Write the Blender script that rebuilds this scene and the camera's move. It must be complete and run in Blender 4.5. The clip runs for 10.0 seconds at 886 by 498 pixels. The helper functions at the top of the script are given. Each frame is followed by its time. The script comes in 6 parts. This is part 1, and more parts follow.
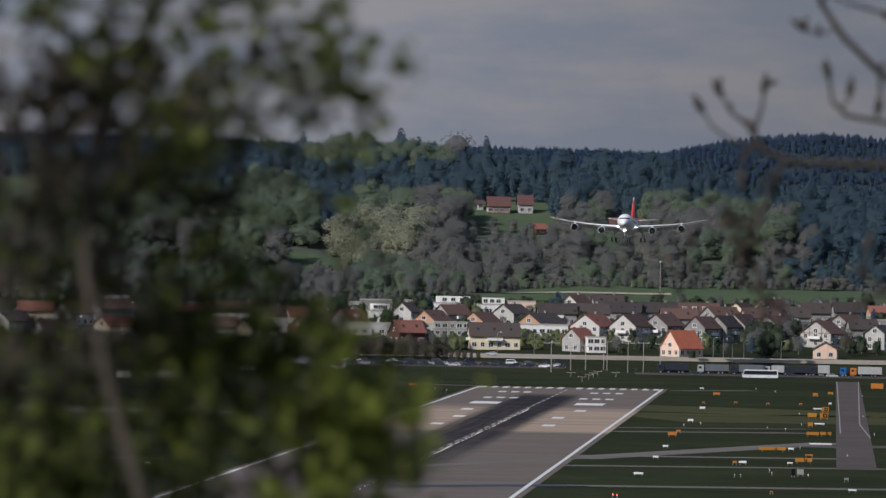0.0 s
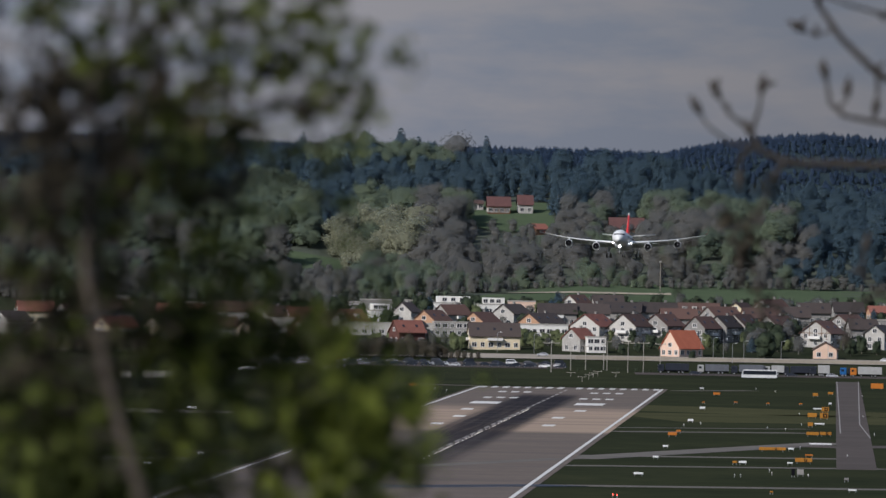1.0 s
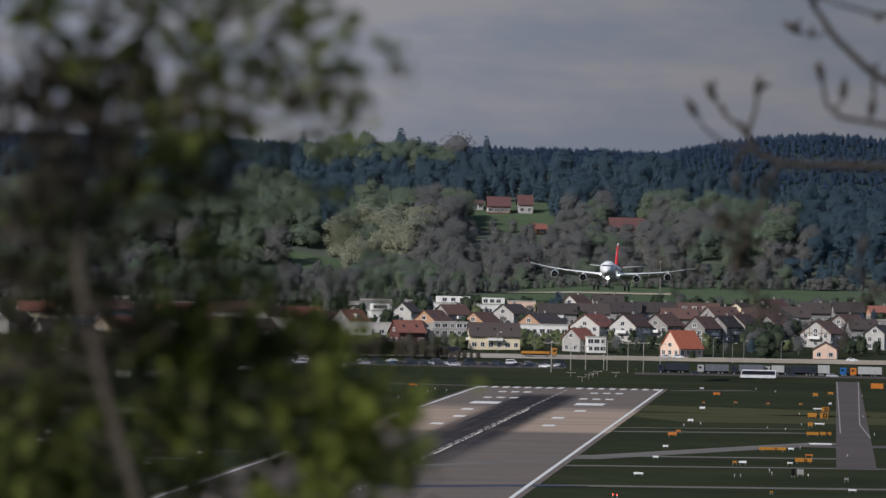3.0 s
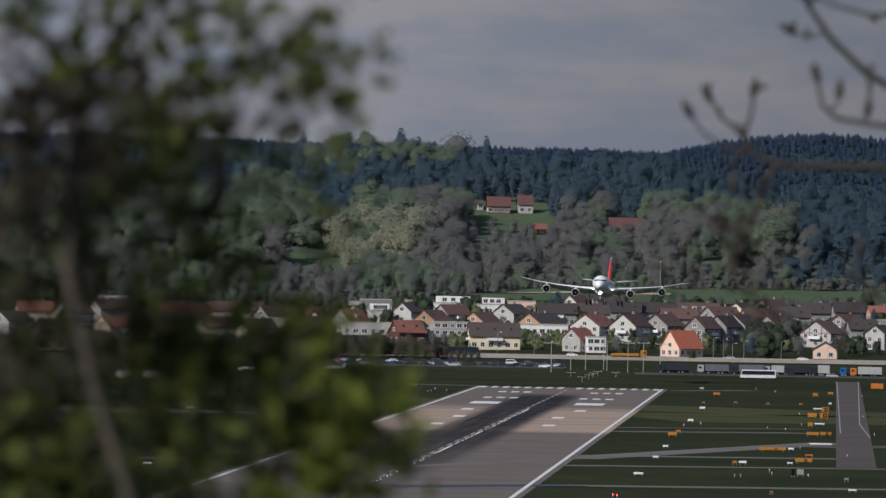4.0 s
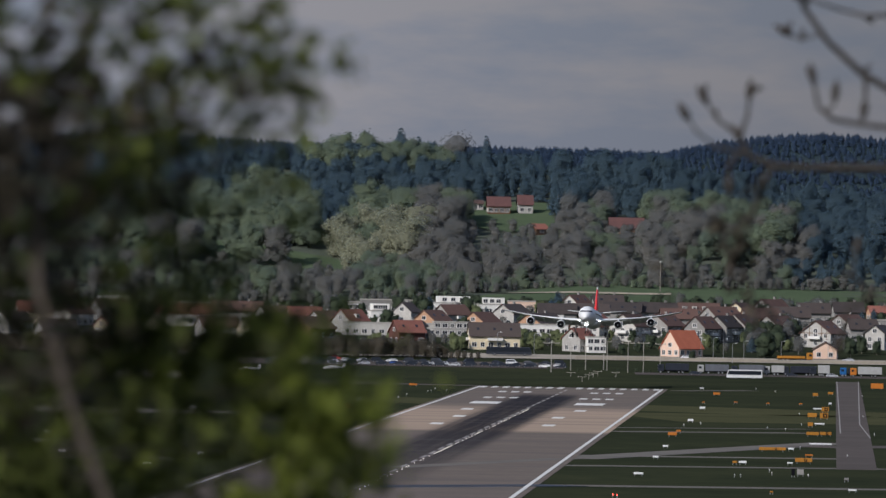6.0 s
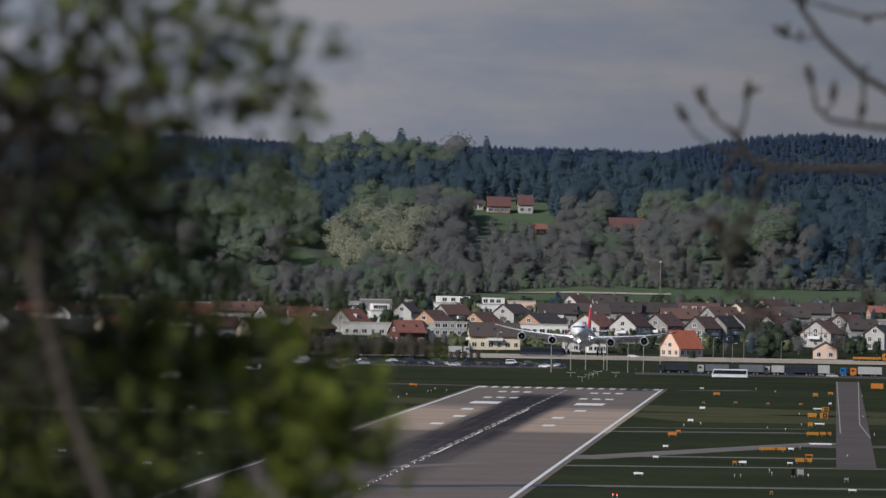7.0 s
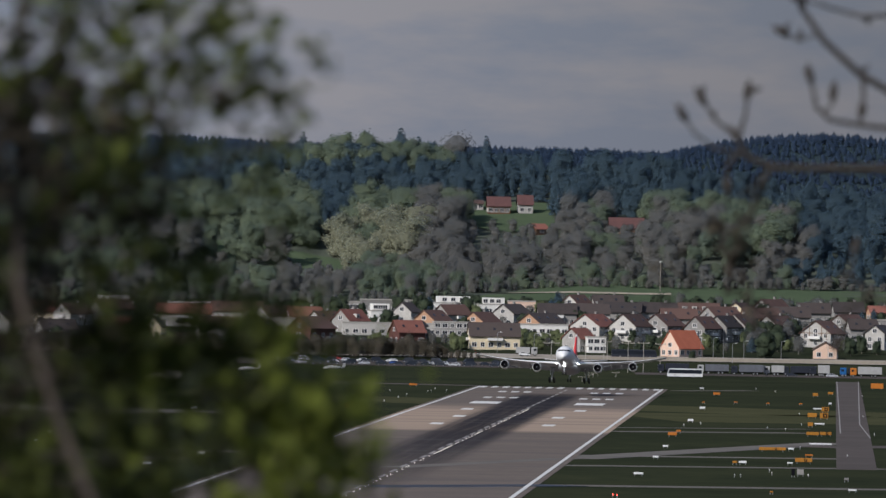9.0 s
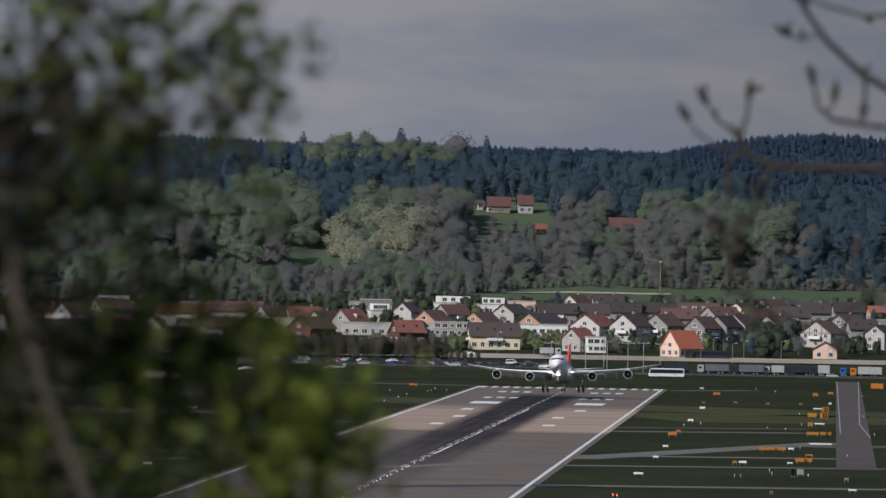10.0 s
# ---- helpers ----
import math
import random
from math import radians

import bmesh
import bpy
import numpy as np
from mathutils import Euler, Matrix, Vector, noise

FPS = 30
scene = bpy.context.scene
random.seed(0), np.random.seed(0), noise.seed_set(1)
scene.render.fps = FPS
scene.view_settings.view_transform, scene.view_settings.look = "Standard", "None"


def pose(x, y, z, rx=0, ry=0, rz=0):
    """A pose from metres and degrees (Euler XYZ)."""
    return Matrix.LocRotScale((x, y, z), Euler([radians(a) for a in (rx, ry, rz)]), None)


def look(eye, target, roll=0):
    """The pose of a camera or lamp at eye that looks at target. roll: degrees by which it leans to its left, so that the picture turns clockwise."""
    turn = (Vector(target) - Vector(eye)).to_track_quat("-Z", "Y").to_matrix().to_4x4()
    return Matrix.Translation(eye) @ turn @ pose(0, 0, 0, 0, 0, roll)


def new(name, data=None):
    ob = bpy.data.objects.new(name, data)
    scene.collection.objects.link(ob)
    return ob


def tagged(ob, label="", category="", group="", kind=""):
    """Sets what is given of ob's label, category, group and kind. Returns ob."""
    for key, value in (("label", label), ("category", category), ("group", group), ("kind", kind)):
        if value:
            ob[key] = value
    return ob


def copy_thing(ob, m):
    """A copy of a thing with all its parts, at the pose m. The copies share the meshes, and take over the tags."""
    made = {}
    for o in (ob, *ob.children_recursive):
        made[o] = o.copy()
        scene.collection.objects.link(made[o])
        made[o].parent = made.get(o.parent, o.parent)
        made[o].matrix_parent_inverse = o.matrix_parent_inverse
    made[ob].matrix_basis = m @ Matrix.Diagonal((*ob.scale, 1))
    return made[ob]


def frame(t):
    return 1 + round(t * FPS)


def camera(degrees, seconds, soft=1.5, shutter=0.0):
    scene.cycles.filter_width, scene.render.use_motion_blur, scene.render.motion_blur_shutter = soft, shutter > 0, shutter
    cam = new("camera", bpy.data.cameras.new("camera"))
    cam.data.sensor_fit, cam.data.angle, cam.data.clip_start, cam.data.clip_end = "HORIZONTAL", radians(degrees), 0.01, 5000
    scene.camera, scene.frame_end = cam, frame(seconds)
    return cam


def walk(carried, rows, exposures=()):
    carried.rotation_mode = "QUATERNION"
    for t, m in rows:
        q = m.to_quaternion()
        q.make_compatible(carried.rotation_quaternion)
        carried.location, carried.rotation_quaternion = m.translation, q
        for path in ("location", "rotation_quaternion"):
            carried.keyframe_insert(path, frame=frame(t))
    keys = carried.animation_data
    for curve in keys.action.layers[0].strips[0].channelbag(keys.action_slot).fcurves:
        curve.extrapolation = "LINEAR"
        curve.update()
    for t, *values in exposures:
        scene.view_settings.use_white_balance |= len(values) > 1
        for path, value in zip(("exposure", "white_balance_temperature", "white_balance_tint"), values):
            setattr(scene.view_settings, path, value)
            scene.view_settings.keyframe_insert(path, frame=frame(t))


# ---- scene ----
cam = camera(4.7806, 10.0)
EYE = (0, 0, 42)
cam.data.dof.use_dof = True
cam.data.dof.focus_distance = 3500
cam.data.dof.aperture_fstop = 8.3
STAND = look(EYE, (0, 1000, 42.655), 1.04)
walk(cam, [(0, STAND), (10, STAND)], [(0, 0.39, 5880, 12), (10, 0.39, 5880, 12)])

# ---- light ----
SUN_AZ, SUN_EL = radians(-132), radians(36)   # turned from the view to its right
world = bpy.data.worlds.new("sky")
scene.world = world
world.use_nodes = True


def sky_world():
    nt = world.node_tree
    nt.nodes.clear()
    out = nt.nodes.new("ShaderNodeOutputWorld")
    bg = nt.nodes.new("ShaderNodeBackground")
    sky = nt.nodes.new("ShaderNodeTexSky")
    sky.sky_type = "NISHITA"
    sky.sun_disc = False
    sky.sun_elevation = SUN_EL
    sky.sun_rotation = SUN_AZ
    co = nt.nodes.new("ShaderNodeTexCoord")
    mp = nt.nodes.new("ShaderNodeMapping")
    mp.inputs["Scale"].default_value = (42, 42, 150)
    cl = nt.nodes.new("ShaderNodeTexNoise")
    cl.inputs["Scale"].default_value = 1.0
    cl.inputs["Detail"].default_value = 5
    cl.inputs["Roughness"].default_value = 0.55
    ramp = nt.nodes.new("ShaderNodeValToRGB")
    ramp.color_ramp.elements[0].position = 0.42
    ramp.color_ramp.elements[0].color = (1.34, 1.42, 1.66, 1)
    ramp.color_ramp.elements[1].position = 0.62
    ramp.color_ramp.elements[1].color = (1.86, 1.74, 1.76, 1)
    mix = nt.nodes.new("ShaderNodeMix")
    mix.data_type = "RGBA"
    # thick grey cloud near the horizon, broken cloud and blue overhead
    sep = nt.nodes.new("ShaderNodeSeparateXYZ")
    nt.links.new(co.outputs["Generated"], sep.inputs[0])
    cover = nt.nodes.new("ShaderNodeMapRange")
    cover.inputs[1].default_value, cover.inputs[2].default_value = 0.08, 0.5
    cover.inputs[3].default_value, cover.inputs[4].default_value = 0.96, 0.35
    nt.links.new(sep.outputs["Z"], cover.inputs[0])
    nt.links.new(cover.outputs[0], mix.inputs[0])
    nt.links.new(co.outputs["Generated"], mp.inputs["Vector"])
    nt.links.new(mp.outputs["Vector"], cl.inputs["Vector"])
    nt.links.new(cl.outputs["Fac"], ramp.inputs["Fac"])
    # the cloud thickens to the right of the view
    thick = nt.nodes.new("ShaderNodeMapRange")
    thick.interpolation_type = "SMOOTHSTEP"
    thick.inputs[1].default_value, thick.inputs[2].default_value = -0.03, 0.06
    thick.inputs[3].default_value, thick.inputs[4].default_value = 1.0, 0.66
    nt.links.new(sep.outputs["X"], thick.inputs[0])
    cloud = nt.nodes.new("ShaderNodeVectorMath")
    cloud.operation = "SCALE"
    nt.links.new(ramp.outputs["Color"], cloud.inputs[0])
    nt.links.new(thick.outputs[0], cloud.inputs["Scale"])
    nt.links.new(sky.outputs["Color"], mix.inputs[6])
    nt.links.new(cloud.outputs["Vector"], mix.inputs[7])
    nt.links.new(mix.outputs[2], bg.inputs["Color"])
    bg.inputs["Strength"].default_value = 0.115
    nt.links.new(bg.outputs["Background"], out.inputs["Surface"])


sky_world()
sun = new("sun", bpy.data.lights.new("sun", "SUN"))
sun.data.energy = 3.1
sun.data.angle = radians(0.53)
sun.data.color = (1.0, 0.92, 0.8)
sun.matrix_basis = look((0, 0, 0), (-math.sin(SUN_AZ) * math.cos(SUN_EL), -math.cos(SUN_AZ) * math.cos(SUN_EL), -math.sin(SUN_EL)))


# ---- materials ----
def mat(name, color, dark=None, scale=1.0, rough=0.8, metal=0.0, bump=0.0, island=0.0, obj=0.0, fine=6.0, contrast=1.0, spec=0.3):
    """Two-scale noise between two base colours, with grain relief; island and obj: variation by piece and by thing."""
    m = bpy.data.materials.new(name)
    m.use_nodes = True
    nt = m.node_tree
    N, L = nt.nodes, nt.links
    b = N["Principled BSDF"]
    b.inputs["Roughness"].default_value = rough
    b.inputs["Metallic"].default_value = metal
    b.inputs["Specular IOR Level"].default_value = spec
    dark = dark or tuple(c * 0.7 for c in color)
    co = N.new("ShaderNodeTexCoord")
    big = N.new("ShaderNodeTexNoise")
    big.inputs["Scale"].default_value = scale
    big.inputs["Detail"].default_value = 4
    small = N.new("ShaderNodeTexNoise")
    small.inputs["Scale"].default_value = scale * fine
    small.inputs["Detail"].default_value = 3
    L.new(co.outputs["Object"], big.inputs["Vector"])
    L.new(co.outputs["Object"], small.inputs["Vector"])
    add = N.new("ShaderNodeMath")
    add.operation = "MULTIPLY_ADD"
    add.inputs[1].default_value = 0.45
    L.new(small.outputs["Fac"], add.inputs[0])
    half = N.new("ShaderNodeMath")
    half.operation = "MULTIPLY"
    half.inputs[1].default_value = 0.55
    L.new(big.outputs["Fac"], half.inputs[0])
    L.new(half.outputs[0], add.inputs[2])
    last = add.outputs[0]
    for on, node, socket in ((island, "ShaderNodeNewGeometry", "Random Per Island"), (obj, "ShaderNodeObjectInfo", "Random")):
        if on:
            n = N.new(node)
            w = N.new("ShaderNodeMath")
            w.operation = "MULTIPLY_ADD"
            w.inputs[1].default_value = on
            L.new(n.outputs[socket], w.inputs[0])
            s = N.new("ShaderNodeMath")
            s.operation = "SUBTRACT"
            s.inputs[1].default_value = on * 0.5
            L.new(last, s.inputs[0])
            L.new(s.outputs[0], w.inputs[2])
            last = w.outputs[0]
    r = N.new("ShaderNodeValToRGB")
    r.color_ramp.elements[0].position = 0.5 - 0.2 / contrast
    r.color_ramp.elements[1].position = 0.5 + 0.2 / contrast
    r.color_ramp.elements[0].color = (*dark, 1)
    r.color_ramp.elements[1].color = (*color, 1)
    L.new(last, r.inputs["Fac"])
    L.new(r.outputs["Color"], b.inputs["Base Color"])
    if bump:
        bp = N.new("ShaderNodeBump")
        bp.inputs["Strength"].default_value = bump
        bp.inputs["Distance"].default_value = 0.1
        L.new(small.outputs["Fac"], bp.inputs["Height"])
        L.new(bp.outputs["Normal"], b.inputs["Normal"])
    return m


def glow(name, color, strength):
    m = bpy.data.materials.new(name)
    m.use_nodes = True
    b = m.node_tree.nodes["Principled BSDF"]
    b.inputs["Base Color"].default_value = (*color, 1)
    b.inputs["Emission Color"].default_value = (*color, 1)
    b.inputs["Emission Strength"].default_value = strength
    return m


def leafy(name, color, dark, scale=0.08, island=0.5, through_light=0.35, porous=0.0):
    """Foliage: varied tree by tree and clump by clump, with light passing through; porous: the share of gaps in a clump of twigs."""
    m = mat(name, color, dark, scale, 0.7, island=island, fine=9, contrast=1.1, spec=0.2)
    nt = m.node_tree
    N, L = nt.nodes, nt.links
    b = N["Principled BSDF"]
    tr = N.new("ShaderNodeBsdfTranslucent")
    L.new(b.inputs["Base Color"].links[0].from_socket, tr.inputs["Color"])
    mx = N.new("ShaderNodeMixShader")
    mx.inputs[0].default_value = through_light
    out = N["Material Output"]
    L.new(b.outputs[0], mx.inputs[1])
    L.new(tr.outputs[0], mx.inputs[2])
    last = mx.outputs[0]
    if porous:
        gap = N.new("ShaderNodeBsdfTransparent")
        sieve = N.new("ShaderNodeMixShader")
        sieve.inputs[0].default_value = porous
        L.new(last, sieve.inputs[1])
        L.new(gap.outputs[0], sieve.inputs[2])
        last = sieve.outputs[0]
    L.new(last, out.inputs["Surface"])
    return m


def runway_material():
    """Grey asphalt with tyre rubber along the touchdown zone, a paler stretch coloured as sunlit and repair strips
    across.
    """
    m = mat("runway_asphalt", (0.15, 0.122, 0.102), (0.1, 0.084, 0.074), 0.04, 0.95, fine=12, spec=0.05)
    nt = m.node_tree
    N, L = nt.nodes, nt.links
    b = N["Principled BSDF"]
    base = b.inputs["Base Color"].links[0].from_socket
    co = N.new("ShaderNodeTexCoord")
    sep = N.new("ShaderNodeSeparateXYZ")
    L.new(co.outputs["Object"], sep.inputs[0])

    def band(socket, a0, a1, b1, b0):
        r = N.new("ShaderNodeMapRange")
        r.interpolation_type = "SMOOTHSTEP"
        r.inputs[1].default_value, r.inputs[2].default_value = a0, a1
        s = N.new("ShaderNodeMapRange")
        s.interpolation_type = "SMOOTHSTEP"
        s.inputs[1].default_value, s.inputs[2].default_value = b1, b0
        s.inputs[3].default_value, s.inputs[4].default_value = 1, 0
        L.new(socket, r.inputs[0])
        L.new(socket, s.inputs[0])
        p = N.new("ShaderNodeMath")
        p.operation = "MULTIPLY"
        L.new(r.outputs[0], p.inputs[0])
        L.new(s.outputs[0], p.inputs[1])
        return p.outputs[0]

    def times(a, c):
        p = N.new("ShaderNodeMath")
        p.operation = "MULTIPLY"
        L.new(a, p.inputs[0])
        if isinstance(c, float):
            p.inputs[1].default_value = c
        else:
            L.new(c, p.inputs[1])
        return p.outputs[0]

    def over(color_socket, color, fac):
        x = N.new("ShaderNodeMix")
        x.data_type = "RGBA"
        L.new(fac, x.inputs[0])
        L.new(color_socket, x.inputs[6])
        x.inputs[7].default_value = (*color, 1)
        return x.outputs[2]

    mp = N.new("ShaderNodeMapping")
    mp.inputs["Scale"].default_value = (0.5, 0.004, 1)
    L.new(co.outputs["Object"], mp.inputs["Vector"])
    st = N.new("ShaderNodeTexNoise")
    st.inputs["Scale"].default_value = 1
    st.inputs["Detail"].default_value = 6
    st.inputs["Roughness"].default_value = 0.7
    L.new(mp.outputs["Vector"], st.inputs["Vector"])
    streak = N.new("ShaderNodeMapRange")
    streak.inputs[1].default_value, streak.inputs[2].default_value = 0.25, 0.62
    streak.inputs[3].default_value = 0.35
    L.new(st.outputs["Fac"], streak.inputs[0])
    rubber = N.new("ShaderNodeMapRange")
    rubber.inputs[1].default_value, rubber.inputs[2].default_value = 0.3, 0.55
    rubber.inputs[3].default_value, rubber.inputs[4].default_value = 0.6, 0.96
    L.new(st.outputs["Fac"], rubber.inputs[0])
    # paler stretch of the touchdown zone: sunlight put into the colour
    c = over(base, (0.31, 0.235, 0.175), times(band(sep.outputs[1], -905, -860, -560, -400), 0.9))
    # lanes of rubber
    lane = band(sep.outputs[0], -14.5, -8, 4, 10)
    length = band(sep.outputs[1], -1750, -1000, -260, -120)
    c = over(c, (0.026, 0.024, 0.027), times(times(times(lane, length), streak.outputs[0]), 0.8))
    core = band(sep.outputs[0], -12.5, -7.5, 5, 10)
    length2 = band(sep.outputs[1], -1600, -650, -250, -150)
    c = over(c, (0.013, 0.012, 0.015), times(times(core, length2), rubber.outputs[0]))
    # repair strips across the runway
    mp2 = N.new("ShaderNodeMapping")
    mp2.inputs["Scale"].default_value = (0.003, 0.03, 1)
    L.new(co.outputs["Object"], mp2.inputs["Vector"])
    s2 = N.new("ShaderNodeTexNoise")
    s2.inputs["Scale"].default_value = 1
    s2.inputs["Detail"].default_value = 4
    L.new(mp2.outputs["Vector"], s2.inputs["Vector"])
    f2 = N.new("ShaderNodeMapRange")
    f2.inputs[1].default_value, f2.inputs[2].default_value = 0.52, 0.7
    f2.inputs[4].default_value = 0.55
    L.new(s2.outputs["Fac"], f2.inputs[0])
    c = over(c, (0.075, 0.07, 0.07), f2.outputs[0])
    L.new(c, b.inputs["Base Color"])
    return m


M = {}
M["grass"] = mat("grass", (0.036, 0.04, 0.022), (0.017, 0.022, 0.014), 0.012, 0.95, fine=14, contrast=1.2, spec=0.0)
# lighter copy of the grass, with sunlight between cloud shadows in its colour
M["grass_sunlit"] = mat("grass_sunlit", (0.068, 0.067, 0.035), (0.038, 0.042, 0.023), 0.02, 0.95, fine=14, spec=0.0)
M["meadow"] = mat("meadow", (0.076, 0.1, 0.056), (0.054, 0.075, 0.044), 0.015, 0.95, fine=8, spec=0.0)
M["path"] = mat("path_gravel", (0.36, 0.31, 0.23), (0.27, 0.23, 0.17), 0.1, 0.95)
M["pale_road"] = mat("pale_concrete_road", (0.34, 0.305, 0.25), (0.23, 0.205, 0.17), 0.06, 0.95, fine=10, spec=0.05)
M["runway"] = runway_material()
M["asphalt"] = mat("asphalt", (0.095, 0.08, 0.072), (0.058, 0.05, 0.046), 0.03, 0.95, fine=12, spec=0.05)
M["concrete"] = mat("concrete", (0.15, 0.137, 0.122), (0.095, 0.088, 0.08), 0.05, 0.95, fine=12, spec=0.05)
M["line"] = mat("white_line_paint", (0.7, 0.69, 0.65), (0.42, 0.41, 0.385), 0.3, 0.6, contrast=0.8)
M["line_worn"] = mat("worn_line_paint", (0.34, 0.315, 0.29), (0.13, 0.12, 0.11), 0.3, 0.7)
M["white_wall"] = mat("white_render", (0.49, 0.468, 0.43), (0.3, 0.287, 0.268), 0.25, 0.9, obj=0.6)
M["bright_wall"] = mat("bright_white_render", (0.8, 0.78, 0.73), (0.66, 0.64, 0.6), 0.25, 0.9)
M["cream_wall"] = mat("cream_render", (0.78, 0.68, 0.48), (0.64, 0.54, 0.37), 0.25, 0.9, obj=0.3)
M["orange_wall"] = mat("orange_render", (0.52, 0.32, 0.2), (0.4, 0.24, 0.15), 0.25, 0.9, obj=0.4)
M["peach_wall"] = mat("peach_render", (0.72, 0.52, 0.4), (0.6, 0.42, 0.32), 0.25, 0.9)
# grey render, also the colour for walls in shade on the town's right
M["grey_and_shade_wall"] = mat("grey_and_shade_render", (0.3, 0.285, 0.265), (0.19, 0.182, 0.172), 0.25, 0.9, obj=0.4)
M["red_wall"] = mat("red_timber", (0.12, 0.05, 0.04), (0.075, 0.034, 0.028), 0.4, 0.85)
M["timber"] = mat("brown_timber", (0.16, 0.09, 0.05), (0.09, 0.05, 0.03), 0.8, 0.8)
M["roof_red"] = mat("red_tile_roof", (0.24, 0.095, 0.068), (0.15, 0.062, 0.048), 0.5, 0.85, obj=0.3)
M["roof_orange"] = mat("orange_tile_roof", (0.48, 0.15, 0.08), (0.36, 0.105, 0.058), 0.5, 0.85)
M["roof_brown"] = mat("brown_tile_roof", (0.105, 0.06, 0.048), (0.055, 0.035, 0.03), 0.5, 0.85, obj=0.6)
M["roof_dark"] = mat("dark_slate_roof", (0.064, 0.049, 0.043), (0.037, 0.03, 0.028), 0.5, 0.75, obj=0.5)
M["flat_roof"] = mat("gravel_flat_roof", (0.42, 0.4, 0.36), (0.3, 0.28, 0.25), 0.3, 0.9)
M["pane"] = mat("window_glass", (0.03, 0.035, 0.045), (0.02, 0.022, 0.028), 0.5, 0.12, spec=0.5)
M["frame"] = mat("white_window_frame", (0.75, 0.73, 0.69), (0.6, 0.58, 0.55), 1, 0.6)
M["white_paint"] = mat("white_paint", (0.8, 0.8, 0.79), (0.7, 0.7, 0.69), 0.3, 0.4, spec=0.5)
M["plane_white"] = mat("aircraft_white_paint", (0.72, 0.72, 0.71), (0.62, 0.62, 0.61), 0.12, 0.35, spec=0.5)
M["plane_grey"] = mat("aircraft_grey_paint", (0.55, 0.56, 0.57), (0.46, 0.47, 0.48), 0.2, 0.4, spec=0.5)
M["red_paint"] = mat("red_paint", (0.62, 0.03, 0.025), (0.5, 0.025, 0.02), 0.2, 0.4, spec=0.5)
M["steel"] = mat("bare_steel", (0.5, 0.5, 0.5), (0.36, 0.36, 0.36), 1, 0.4, 0.8)
M["mast_steel"] = mat("weathered_galvanised_steel", (0.42, 0.39, 0.34), (0.3, 0.28, 0.25), 0.6, 0.7)
M["car_glass"] = mat("dark_vehicle_glass", (0.016, 0.02, 0.028), (0.01, 0.013, 0.018), 0.5, 0.35, spec=0.2)
M["rubber"] = mat("black_rubber", (0.02, 0.02, 0.02), (0.012, 0.012, 0.012), 2, 0.8)
M["dark"] = mat("dark_inside", (0.012, 0.012, 0.014), (0.008, 0.008, 0.01), 1, 0.95, spec=0.02)
M["dark_truck"] = mat("dark_blue_grey_tarpaulin", (0.022, 0.027, 0.04), (0.014, 0.017, 0.026), 0.6, 0.6)
M["grey_truck"] = mat("grey_tarpaulin", (0.13, 0.14, 0.16), (0.09, 0.095, 0.11), 0.6, 0.6)
M["white_truck"] = mat("white_box_panel", (0.42, 0.42, 0.41), (0.3, 0.3, 0.29), 0.6, 0.5)
M["blue_paint"] = mat("blue_paint", (0.03, 0.14, 0.36), (0.02, 0.1, 0.28), 0.6, 0.35)
M["orange_paint"] = mat("orange_paint", (0.55, 0.19, 0.025), (0.38, 0.125, 0.016), 0.6, 0.5)
M["yellow_paint"] = mat("yellow_orange_paint", (0.46, 0.2, 0.025), (0.3, 0.13, 0.016), 0.6, 0.5)
M["car_white"] = mat("white_car_paint", (0.7, 0.7, 0.7), (0.6, 0.6, 0.6), 1, 0.25, spec=0.5)
M["car_dark"] = mat("dark_car_paint", (0.03, 0.035, 0.045), (0.02, 0.022, 0.03), 1, 0.25, spec=0.5)
M["car_blue"] = mat("blue_car_paint", (0.04, 0.09, 0.26), (0.03, 0.06, 0.2), 1, 0.25, spec=0.5)
M["car_red"] = mat("red_car_paint", (0.35, 0.03, 0.03), (0.26, 0.02, 0.02), 1, 0.25, spec=0.5)
M["car_silver"] = mat("silver_car_paint", (0.42, 0.43, 0.45), (0.34, 0.35, 0.37), 1, 0.3, spec=0.5)
M["landing_light"] = glow("landing_light", (1.0, 0.97, 0.9), 14)
M["lamp"] = glow("runway_lamp", (1.0, 0.9, 0.75), 1.0)
M["lamp_red"] = glow("red_lamp", (1.0, 0.08, 0.05), 3)
M["bark"] = mat("grey_brown_bark", (0.06, 0.05, 0.04), (0.03, 0.025, 0.02), 9, 0.9, bump=0.4)
M["trunk_bark"] = mat("young_trunk_bark", (0.098, 0.078, 0.06), (0.055, 0.045, 0.037), 9, 0.9, bump=0.4)
M["bud"] = mat("brown_bud", (0.05, 0.04, 0.03), (0.025, 0.02, 0.016), 14, 0.85)
M["leaf"] = leafy("young_green_leaf", (0.125, 0.15, 0.032), (0.05, 0.06, 0.018), 2.2, 0.6, 0.5)
M["leaf_bright"] = leafy("bright_green_leaf", (0.21, 0.245, 0.04), (0.105, 0.125, 0.028), 3.0, 0.5, 0.5)
M["leaf_brown"] = leafy("brown_young_leaf", (0.08, 0.068, 0.045), (0.034, 0.029, 0.022), 2.2, 0.6, 0.45)
# slope haze is put into these crown colours: bluer, with raised darks
M["wood_green"] = leafy("spring_green_crown", (0.172, 0.208, 0.125), (0.112, 0.148, 0.118), 0.045, 0.08, 0.45, 0.42)
M["wood_pale"] = leafy("pale_blossoming_crown", (0.29, 0.29, 0.195), (0.19, 0.21, 0.155), 0.045, 0.08, 0.45, 0.42)
